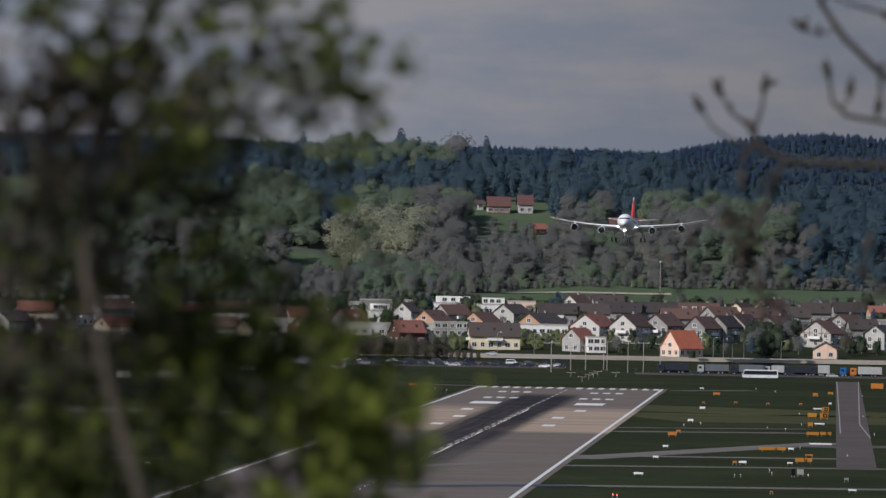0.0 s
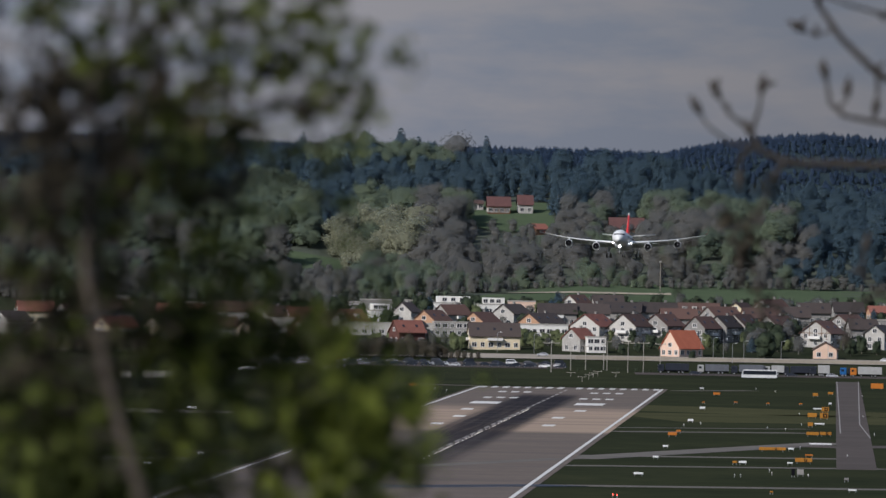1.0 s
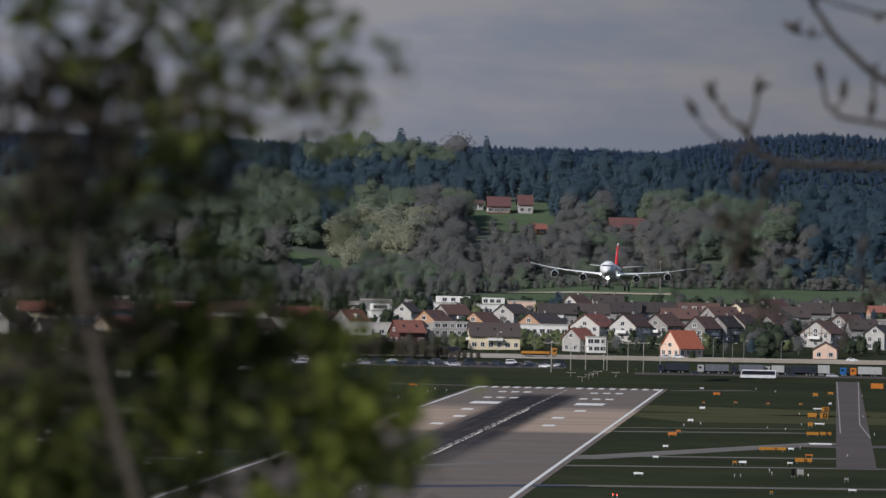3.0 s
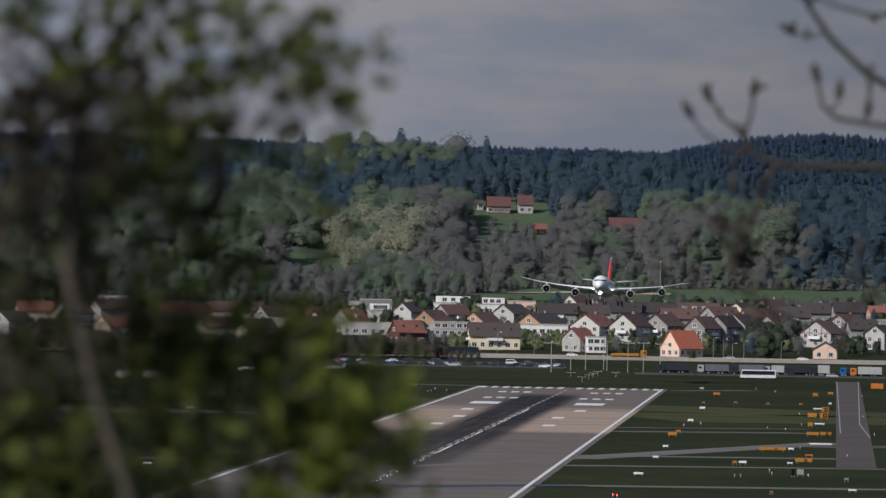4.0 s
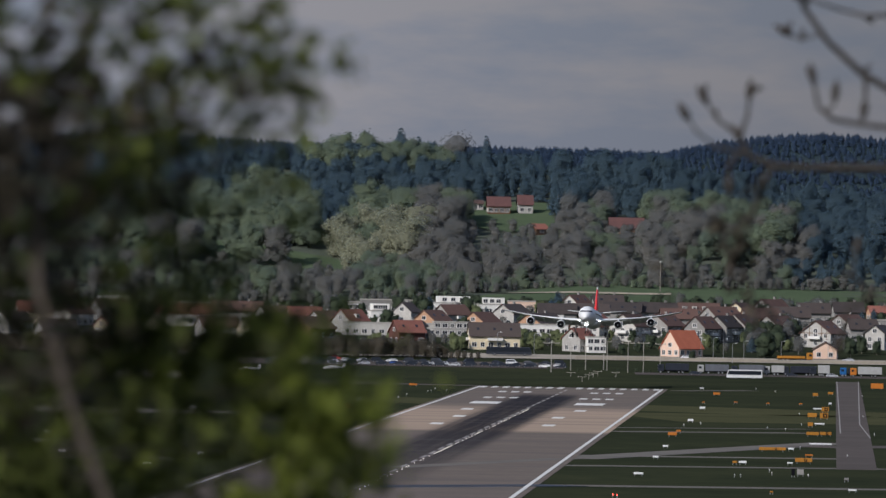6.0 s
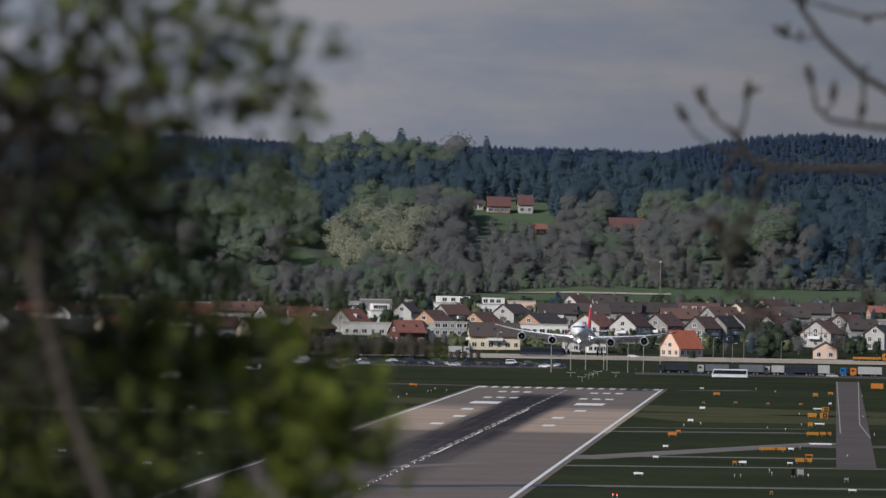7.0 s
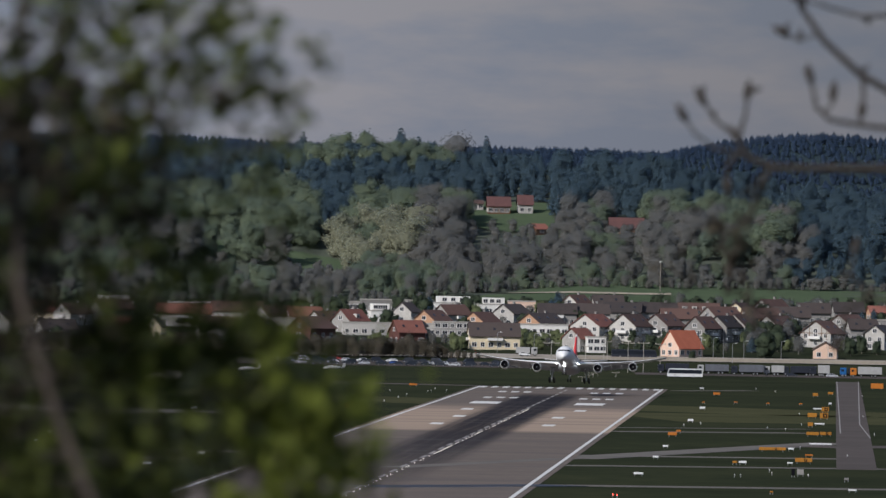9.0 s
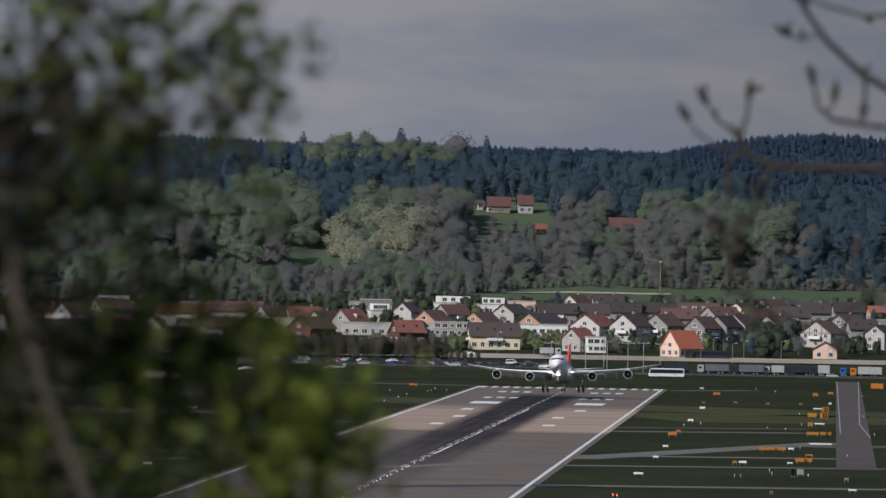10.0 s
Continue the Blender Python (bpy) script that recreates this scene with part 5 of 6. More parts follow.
def light_aircraft(x, y):
    p = new("light_aircraft")
    tagged(p, "small white propeller aircraft parked on the grass edge", "airplane")
    bm = bmesh.new()
    loft(bm, [[(xx, r * math.cos(k * math.tau / 10), z + r * math.sin(k * math.tau / 10)) for k in range(10)] for xx, r, z in ((-3.6, .3, 1.3), (-2.6, .6, 1.4), (-.8, .75, 1.6), (.8, .6, 1.55), (4, .18, 1.5))])
    part("fuselage", bm, M["white_truck"], p, smooth=True)
    bm = bmesh.new()
    loft(bm, [[(xx + c * ch, yy, 1.1 + .08 * abs(yy) + t) for c, t in ((0, 0), (.3, .12), (1, 0), (.3, -.06))] for yy, xx, ch in ((-5, -1.2, 1.3), (0, -1.6, 1.9), (5, -1.2, 1.3))])
    part("wing", bm, M["white_truck"], p)
    bm = bmesh.new()
    loft(bm, [[(xx, -.06, z), (xx + c, -.06, z), (xx + c, .06, z), (xx, .06, z)] for xx, z, c in ((2.8, 1.5, 1.3), (3.5, 3.1, .9))])
    part("fin", bm, M["white_truck"], p)
    bm = bmesh.new()
    for xx, yy in ((-2.4, 0), (0, -1.1), (0, 1.1)):
        disc(bm, (xx, yy, .25), .25, .15, "y", 10)
        box(bm, xx - .05, xx + .05, yy - .05, yy + .05, .3, 1.2)
    part("landing_gear", bm, M["dark"], p)
    p.matrix_basis = pose(x, y, height(x, y), 0, 0, 0)


light_aircraft(-38.1, 3766)
light_aircraft(-67.1, 3706)


def approach_mast(x, y, tall, bar, label="pale steel mast with approach lights on a crossbar"):
    m = new("approach_mast")
    tagged(m, label, "mast", "approach light masts")
    bm = bmesh.new()
    tube(bm, [(0, 0, -.5), (0, 0, tall)], [.14, .1] if tall > 3 else [.07, .06], 8)
    part("post", bm, M["mast_steel"], m)
    bm = bmesh.new()
    box(bm, -bar / 2, bar / 2, -.1, .1, tall, tall + (.2 if tall > 3 else .1))
    b = part("crossbar", bm, M["mast_steel"], m)
    n = max(2, int(bar / 1.4))
    for i in range(n):
        bm = bmesh.new()
        u = -bar / 2 + .3 + (bar - .6) * i / (n - 1)
        disc(bm, (u, -.05, tall + (.36 if tall > 3 else .2)), .17 if tall > 3 else .11, .3, "y", 8)
        part("lamp", bm, M["mast_steel"], b)
    m.matrix_basis = pose(x, y, height(x, y))


def masts():
    for x, y, tall, bar in ((39.7, 3824, 10.4, 6), (47.2, 3860, 8, 1.6), (52.8, 3876, 8.4, 3), (59.5, 3882, 9, 1.6), (60.6, 3872, 10.4, 3.4), (67.6, 3838, 10.6, 5), (73.3, 3844, 10.6, 4.4), (79.3, 3840, 10.4, 4)):
        approach_mast(x, y, tall, bar)
    for x, y in ((53.8, 3742), (51.5, 3688), (55.8, 3772), (45.9, 3744), (62, 3758), (48.2, 3616)):
        approach_mast(x, y, 1.6, 3.2, "low approach light bar in the grass")


masts()


def street_lamp(x, y, tall=7.5):
    l = new("street_lamp")
    tagged(l, "thin grey street lamp beside the town road", "street lamp", "street lamps of the town road")
    bm = bmesh.new()
    tube(bm, [(0, 0, -.5), (0, 0, tall - .4), (.3, 0, tall), (1.2, 0, tall + .1)], [.11, .08, .07, .06], 6)
    part("pole", bm, M["steel"], l)
    bm = soft_box(.9, 1.7, -.16, .16, tall, tall + .2, .05)
    part("lamp_head", bm, M["white_paint"], l)
    l.matrix_basis = pose(x, y, height(x, y))


for spot in ((102.2, 3986), (105.8, 3980), (108.4, 3950), (113.1, 3966), (127.2, 3970), (144.7, 3970), (21.2, 4000), (35, 3996), (97.1, 3968)):
    street_lamp(*spot)


def airfield_sign(x, y, wide, tall, paint, label, square=False, legs=.35):
    s = new("airfield_sign")
    tagged(s, label, "sign", "airfield signs and boxes")
    bm = soft_box(-wide / 2, wide / 2, -.2, .2, legs, legs + tall, .04)
    p = part("panel", bm, M[paint], s)
    for k in (-1, 1):
        bm = bmesh.new()
        box(bm, k * wide * .38 - .06, k * wide * .38 + .06, -.06, .06, -.2, legs + .02)
        part("leg", bm, M["steel"], s)
    if square:
        bm = bmesh.new()
        q = tall * .38
        box(bm, wide * .12 - q, wide * .12 + q, -.24, -.2, legs + tall * .5 - q, legs + tall * .5 + q)
        part("dark_square", bm, M["dark"], p)
        bm = bmesh.new()
        box(bm, wide * .12 - q * .4, wide * .12 + q * .4, -.27, -.24, legs + tall * .5 - q * .5, legs + tall * .5 + q * .5)
        part("plain_bar", bm, M["yellow_paint"], p)
    s.matrix_basis = pose(x, y, height(x, y))


def signs():
    # place, width, height, paint, dark square
    for x, y, w, h, paint, sq in (
        (86, 3304, 2.11, 0.71, "orange_paint", False), (55.4, 2526, 2.15, 0.73, "orange_paint", False), (58, 2578, 1.10, 0.47, "orange_paint", False),
        (-8.8, 3406, 2.54, 0.56, "orange_paint", False), (-25.2, 2894, 1.39, 0.73, "orange_paint", False), (117.3, 3320, 1.59, 0.89, "yellow_paint", False),
        (123.8, 3368, 1.61, 0.73, "yellow_paint", False), (107.9, 2974, 2.06, 1.23, "yellow_paint", True), (100.3, 2860, 2.44, 1.17, "yellow_paint", False),
        (102.9, 2844, 2.27, 1.47, "yellow_paint", True), (94.4, 2704, 1.30, 0.95, "yellow_paint", False), (90.1, 2564, 3.00, 0.74, "yellow_paint", False),
        (93.4, 2568, 2.73, 0.74, "yellow_paint", True), (108.2, 3018, 4.18, 0.30, "white_paint", False), (97.8, 2734, 2.62, 0.38, "white_paint", False),
        (87.3, 2432, 5.18, 0.30, "white_paint", False), (114.9, 3128, 0.83, 0.48, "white_paint", False), (73.7, 2348, 6.00, 0.65, "yellow_paint", True),
        (78.2, 2360, 1.26, 0.40, "white_paint", False), (61, 2190, 0.93, 0.47, "yellow_paint", False), (62.7, 2192, 1.63, 0.47, "white_paint", False),
        (76.1, 2216, 3.54, 0.83, "yellow_paint", True), (79.7, 2288, 1.71, 0.30, "orange_paint", False), (69.2, 2074, 0.66, 1.31, "dark", False),
        (70.9, 2082, 1.33, 1.09, "grey_and_shade_wall", False), (72.6, 2196, 1.17, 0.30, "white_paint", False), (65, 2752, 1.47, 0.53, "white_paint", False),
        (73.8, 2986, 1.59, 0.60, "white_paint", False), (50.4, 2366, 1.26, 0.41, "white_paint", False), (45.6, 2236, 1.19, 0.36, "white_paint", False),
        (38.7, 2058, 1.86, 0.42, "white_paint", False), (85.1, 3456, 1.29, 0.30, "white_paint", False), (78.2, 2036, 0.87, 0.52, "grey_and_shade_wall", False),
        (75.7, 1942, 1.55, 0.30, "white_paint", False), (-23.3, 3042, 1.30, 0.46, "white_paint", False), (-34, 2790, 1.49, 0.54, "white_paint", False),
        (-65.9, 2820, 2.70, 0.55, "white_paint", False), (-86, 2298, 3.67, 0.51, "white_paint", False), (-77.7, 2186, 1.63, 0.35, "white_paint", False),
        (-49.2, 2190, 1.40, 0.35, "white_paint", False), (-57.1, 2076, 1.77, 0.31, "white_paint", False), (-88.9, 2410, 1.54, 0.42, "white_paint", False),
        (145.7, 3542, 4.15, 1.72, "orange_paint", False), (77.3, 3116, 0.83, 0.30, "orange_paint", False), (87.1, 3128, 1.00, 0.30, "orange_paint", False),
        (96.2, 3116, 1.00, 0.30, "orange_paint", False), (105.8, 3116, 1.00, 0.30, "orange_paint", False), (60.1, 1916, 0.61, 0.30, "yellow_paint", False)):
        label = {"yellow_paint": "orange-yellow airfield sign on short legs", "orange_paint": "orange airfield sign on short legs", "white_paint": "white equipment box on the grass", "grey_and_shade_wall": "grey equipment cabinet on the grass", "dark": "dark equipment post on the grass"}[paint]
        airfield_sign(x, y, w, h, paint, label, sq)


signs()


def edge_lamp(x, y, paint, label):
    s = new("edge_lamp")
    tagged(s, label, "lamp", "edge lamps in the grass")
    bm = bmesh.new()
    disc(bm, (0, 0, .2), .06, .5, "z", 8)
    part("stem", bm, M["steel"], s)
    bm = bmesh.new()
    disc(bm, (0, 0, .52), .14, .2, "z", 8, .08)
    part("lamp", bm, M[paint], s)
    s.matrix_basis = pose(x, y, height(x, y))


for spot in ((103.5, 3482), (107.8, 3416), (98.9, 2920), (66.8, 2718), (82.2, 2664), (92.9, 2728), (86.4, 2652), (-15.6, 3268), (-3.9, 3272), (-2.9, 3274), (-1.7, 3330), (-10.1, 3184), (-26.2, 3188), (-20.3, 3196), (-12.3, 3118), (-16, 3028), (1.9, 3294), (-19.4, 2934), (66, 2120), (72.3, 2078), (65.5, 2088), (57.5, 2064), (58.7, 2066), (88.3, 2296), (106, 2588), (115.1, 2888), (132.8, 3340), (81.2, 2390), (61.7, 2684), (-39.4, 2658), (-51.5, 3126),):
    edge_lamp(*spot, "frame", "small white lamp stub in the grass")
for spot in ((-66.6, 1866), (-66, 1866), (30.7, 1870), (31.4, 1866),):
    edge_lamp(*spot, "lamp_red", "small glowing red lamp in the grass")


def barrier(x, y, n):
    b = new("barrier")
    tagged(b, "row of pale grey concrete barrier blocks on the grass", "barrier")
    for i in range(n):
        bm = soft_box(i * 2.6, i * 2.6 + 2.5, -.3, .3, -.05, 2.2, .12)
        part("block", bm, M["grey_and_shade_wall"] if i % 2 else M["flat_roof"], b)
    b.matrix_basis = pose(x, y, height(x, y))


barrier(-107.2, 3504, 2)
barrier(-98.9, 3518, 5)


# ---- aircraft ----
def section(x, y, z, chord, thick, drop=0.0):
    """A wing section: leading edge at y, trailing edge behind it."""
    prof = ((0, 0), (.04, .45), (.15, .9), (.35, 1), (.65, .65), (1, .05), (1, -.05), (.65, -.4), (.35, -.62), (.15, -.55), (.04, -.3))
    return [(x, y + c * chord, z + t * thick * chord * 0.5 - drop * c * c) for c, t in prof]


def airliner():
    """Four-engined jet, nose at the origin, tail along +y."""
    jet = new("airliner")
    tagged(jet, "white four-engined airliner, red tail fin, landing wheels down", "airplane")
    bm = bmesh.new()
    prof = ((0, .05, -1.0), (.25, .5, -.97), (.9, 1.1, -.82), (2, 1.66, -.56), (3.6, 2.26, -.24), (5.5, 2.64, -.05), (8, 2.82, 0), (42, 2.82, 0), (48, 2.5, .35), (54, 1.8, .95), (60, .9, 1.6), (63.5, .25, 1.95))
    rings = [[(r * math.cos(k * math.tau / 28), y, z + r * math.sin(k * math.tau / 28)) for k in range(28)] for y, r, z in prof]
    loft(bm, rings)
    body = part("fuselage", bm, M["plane_white"], jet, "white painted fuselage", True)
    # cockpit windows
    for x, a in ((-1.62, -58), (-1.08, -36), (-.38, -12), (.38, 12), (1.08, 36), (1.62, 58)):
        y = .5
        while along([(p[0], p[1]) for p in prof], y) ** 2 < x * x + (.92 - along([(p[0], p[2]) for p in prof], y)) ** 2 and y < 6:
            y += .03
        bm = bmesh.new()
        box(bm, -.33, .33, -.14, .1, -.27, .27, pose(x, y, .92, -30, 0, a))
        part("cockpit_window", bm, M["pane"], body)
    bm = bmesh.new()
    for s in (-1, 1):
        for i in range(70):
            box(bm, s * 2.80 - .04, s * 2.80 + .04, 8 + i * .55, 8.26 + i * .55, .28, .62)
    part("cabin_window_row", bm, M["pane"], body, "row of dark cabin windows")
    bm = bmesh.new()
    loft(bm, [[(r * math.cos(k * math.tau / 16), y, -2.0 + r * .55 * math.sin(k * math.tau / 16)) for k in range(16)] for y, r in ((17, .4), (20, 2.6), (26, 3.2), (36, 3.0), (41, .5))])
    part("belly_fairing", bm, M["plane_grey"], jet, smooth=True)
    for s in (-1, 1):
        bm = bmesh.new()
        secs = ((1.5, 19.5, -1.55, 12.6, .13), (5.5, 22.2, -1.15, 9.9, .125), (9.6, 24.9, -.75, 7.8, .115), (16, 28.7, -.02, 5.8, .105), (22, 32.3, .9, 4.2, .10), (27, 35.3, 1.95, 3.0, .095), (29.2, 36.7, 2.5, 2.3, .09))
        loft(bm, [section(s * x, y, z, c, t, .25) for x, y, z, c, t in secs])
        part("wing", bm, M["plane_white"], jet, "white wing", True)
        bm = bmesh.new()
        loft(bm, [section(s * x, y, z, c, t) for x, y, z, c, t in ((29.2, 36.9, 2.5, 2.1, .1), (29.75, 38.0, 3.2, 1.4, .08), (30.3, 39.3, 4.6, .6, .06))])
        part("winglet", bm, M["red_paint"], jet, "red winglet", True)
        # flaps, down for landing
        for x0, x1, y0, y1, z0, z1 in ((3.2, 9.4, 32.0, 32.6, -1.6, -1.15), (10.2, 19.5, 33.2, 35.6, -1.0, .25)):
            bm = bmesh.new()
            loft(bm, [[(s * x, y, z), (s * x, y + .3, z + .22), (s * x, y + 2.3, z - .95), (s * x, y + 2.2, z - 1.1)] for x, y, z in ((x0, y0, z0), (x1, y1, z1))])
            part("flap", bm, M["plane_grey"], jet)
        for x in (6.5, 12.5, 15.8, 19.0):
            bm = bmesh.new()
            z = -1.9 + x * .075
            loft(bm, [[(s * x + r * math.cos(k * math.tau / 8), y, zz + 1.3 * r * math.sin(k * math.tau / 8)) for k in range(8)] for y, r, zz in ((28.5 + x * .15, .08, z + .1), (30.5 + x * .15, .32, z), (33.5 + x * .15, .28, z - .35), (35.6 + x * .15, .06, z - .8))])
            part("flap_fairing", bm, M["plane_white"], jet, smooth=True)
        # engines
        for x, y, z in ((9.35, 19.2, -2.75), (19.7, 25.6, -1.55)):
            eng = new("engine")
            eng.parent = jet
            eng.matrix_basis = pose(s * x, y, z)
            n = 24
            bm = bmesh.new()
            loft(bm, [[(r * math.cos(k * math.tau / n), yy, r * math.sin(k * math.tau / n)) for k in range(n)] for yy, r in ((.9, 1.1), (.25, 1.12), (0, 1.17), (.12, 1.24), (.8, 1.33), (2.4, 1.36), (4.2, 1.16), (5.2, .92), (5.25, .85))], cap=False)
            part("nacelle", bm, M["plane_white"], eng, "white engine cowl", True)
            bm = bmesh.new()
            loft(bm, [[(r * math.cos(k * math.tau / n), yy, r * math.sin(k * math.tau / n)) for k in range(n)] for yy, r in ((.06, 1.135), (.3, 1.1), (.8, 1.08))], cap=False)
            part("intake_lining", bm, M["dark"], eng, "dark intake lining", True)
            bm = bmesh.new()
            disc(bm, (0, .75, 0), 1.105, .2, "y", n)
            part("fan", bm, M["dark"], eng)
            bm = bmesh.new()
            loft(bm, [[(r * math.cos(k * math.tau / 12), yy, r * math.sin(k * math.tau / 12)) for k in range(12)] for yy, r in ((.45, .03), (.55, .1), (.7, .16))])
            part("spinner", bm, M["plane_grey"], eng, smooth=True)
            bm = bmesh.new()
            loft(bm, [[(r * math.cos(k * math.tau / n), yy, r * math.sin(k * math.tau / n)) for k in range(n)] for yy, r in ((4.8, .8), (6.2, .45), (6.9, .1))])
            part("exhaust_cone", bm, M["steel"], eng, smooth=True)
            bm = bmesh.new()
            loft(bm, [[(-.18, yy, z0), (.18, yy, z0), (.14, yy, z1), (-.14, yy, z1)] for yy, z0, z1 in ((1.5, 1.25, 1.35), (3.2, 1.2, 2.0), (6.5, .6, 1.9))])
            part("pylon", bm, M["plane_white"], eng)
        # tail plane
        bm = bmesh.new()
        loft(bm, [section(s * x, y, z, c, .09) for x, y, z, c in ((.8, 54.5, 2.3, 6.2), (9.7, 60.2, 3.3, 2.4))])
        part("tailplane", bm, M["plane_white"], jet, "white tailplane", True)
        # main gear
        gear = new("main_gear")
        gear.parent = jet
        gear.matrix_basis = pose(s * 5.35, 30.6, 0)
        bm = bmesh.new()
        tube(bm, [(-s * .5, 0, -1.8), (0, 0, -5.5)], [.24, .2], 8)
        tube(bm, [(-s * 1.9, .2, -1.9), (0, 0, -3.9)], [.12, .1], 6)
        tube(bm, [(0, -1.1, -5.6), (0, 1.1, -5.95)], [.16, .16], 6)
        part("strut", bm, M["steel"], gear)
        bm = bmesh.new()
        box(bm, s * .35, s * .45, -.7, .9, -4.1, -2.1)
        part("gear_door", bm, M["plane_white"], gear)
        for wx in (-.7, .7):
            for wy, wz in ((-1.0, -5.58), (1.0, -5.9)):
                bm = bmesh.new()
                disc(bm, (wx, wy, wz), .68, .46, "x", 16)
                w = part("wheel", bm, M["rubber"], gear)
    # centre and nose gear
    for nm, y, tall in (("centre_gear", 31.6, 5.8), ("nose_gear", 6.7, 5.7)):
        gear = new(nm)
        gear.parent = jet
        gear.matrix_basis = pose(0, y, 0)
        bm = bmesh.new()
        tube(bm, [(0, .2, -2.4), (0, 0, -tall + .5)], [.16, .13], 8)
        tube(bm, [(0, 1.5, -2.4), (0, 0, -tall + 1.3)], [.09, .08], 6)
        part("strut", bm, M["steel"], gear)
        for wx in (-.42, .42):
            bm = bmesh.new()
            disc(bm, (wx, 0, -tall + .1), .55, .34, "x", 16)
            part("wheel", bm, M["rubber"], gear)
    # fin
    bm = bmesh.new()
    def fin_ring(z, y, c, t):
        return [(t * c * w, y + c * u, z) for u, w in ((0, 0), (.1, .06), (.35, .1), (.7, .06), (1, .01), (1, -.01), (.7, -.06), (.35, -.1), (.1, -.06))]
    loft(bm, [fin_ring(1.9, 50.5, 9.6, .8), fin_ring(4, 52.4, 8.2, .8), fin_ring(10.2, 58.2, 4.0, .8)])
    fin = part("tail_fin", bm, M["red_paint"], jet, "red tail fin with a white cross", True)
    bm = bmesh.new()
    loft(bm, [fin_ring(10.22, 58.22, 3.98, .8), fin_ring(11.2, 59.3, 3.2, .6)])
    part("fin_tip", bm, M["plane_white"], fin, "white fin tip", True)
    for s in (-1, 1):
        bm = bmesh.new()
        box(bm, s * .36, s * .42, 56.2, 58.8, 6.3, 7.1)
        box(bm, s * .36, s * .42, 57.1, 57.9, 5.4, 8.0)
        part("cross", bm, M["white_paint"], fin, "plain white cross")
    # landing lights at the wing roots and on the nose leg
    for x, y, z, r in ((-3.3, 20.4, -1.45, .2), (3.3, 20.4, -1.45, .2), (-.28, 6.4, -3.3, .21), (.28, 6.4, -3.3, .21)):
        bm = bmesh.new()
        disc(bm, (x, y - .25, z), r, .2, "y", 12)
        part("landing_light", bm, M["landing_light"], jet, "glowing landing light")
    return jet


AIRLINER = airliner()


# ---- foreground trees ----
def leaf_cloud(V, Fc, rnd, c, spread, count, size):
    for _ in range(count):
        p = Vector(c) + Vector((rnd.gauss(0, spread), rnd.gauss(0, spread * .8), rnd.gauss(0, spread)))
        a = Vector((rnd.gauss(0, 1), rnd.gauss(0, .6), rnd.gauss(-.3, .8))).normalized()
        n = Vector((rnd.gauss(0, 1), rnd.gauss(0, 1), rnd.gauss(.4, 1)))
        b = a.cross(n).normalized()
        q = b.cross(a)
        s = size * rnd.uniform(.6, 1.25)
        k = len(V)
        for u, w, h in ((0, 0, 0), (.3, .28, .08), (.65, .24, .06), (1, 0, -.08), (.65, -.24, .06), (.3, -.28, .08), (.35, 0, -.02), (.68, 0, -.03)):
            V.append(tuple(p + s * (u * a + w * b + h * q)))
        Fc.extend([(k, k + 1, k + 6), (k + 1, k + 2, k + 7, k + 6), (k + 2, k + 3, k + 7), (k + 3, k + 4, k + 7), (k + 4, k + 5, k + 6, k + 7), (k + 5, k, k + 6)])


def limb(tree, pts, r0, rnd, leaf, count, size, spread, twigs=5, label=""):
    """A limb with side twigs and leaves of its own; it pivots on its foot."""
    foot = Vector(pts[0])
    n = len(pts)
    # the low limbs grow away from the path and leave the low trunk clear
    lean = .45 if foot.z < 2.2 else -.1
    rel = [Vector(p) - foot + Vector((0, lean * min(1, 2 * i / (n - 1)), 0)) for i, p in enumerate(pts)]
    bm = bmesh.new()
    tube(bm, rel, [r0 * (1 - .8 * i / (n - 1)) for i in range(n)], 6)
    ends = []
    for i in range(twigs):
        t = rnd.uniform(.25, 1) * (n - 1)
        k = min(int(t), n - 2)
        p = rel[k].lerp(rel[k + 1], t - k)
        d = Vector((rnd.gauss(.3, 1), rnd.gauss(0, .7), rnd.gauss(-.1, .9))).normalized() * spread * rnd.uniform(1.2, 2.4)
        e = p + d
        tube(bm, [p, p + d * .5 + Vector((0, 0, spread * .2)), e], [r0 * .3, r0 * .2, r0 * .08], 5)
        ends.append(e)
    ob = part("limb", bm, M["bark"], tree)
    ob.matrix_basis = pose(*foot)
    if count:
        V, Fc = [], []
        spots = rel[1:] + ends
        for c in spots:
            leaf_cloud(V, Fc, rnd, c, spread * rnd.uniform(.35, .8), max(2, int(count / len(spots) * rnd.uniform(.4, 1.6))), size)
        fo = joined("foliage", V, Fc, [leaf])
        fo.parent = ob
        tagged(fo, label, kind="stuff")
    return ob


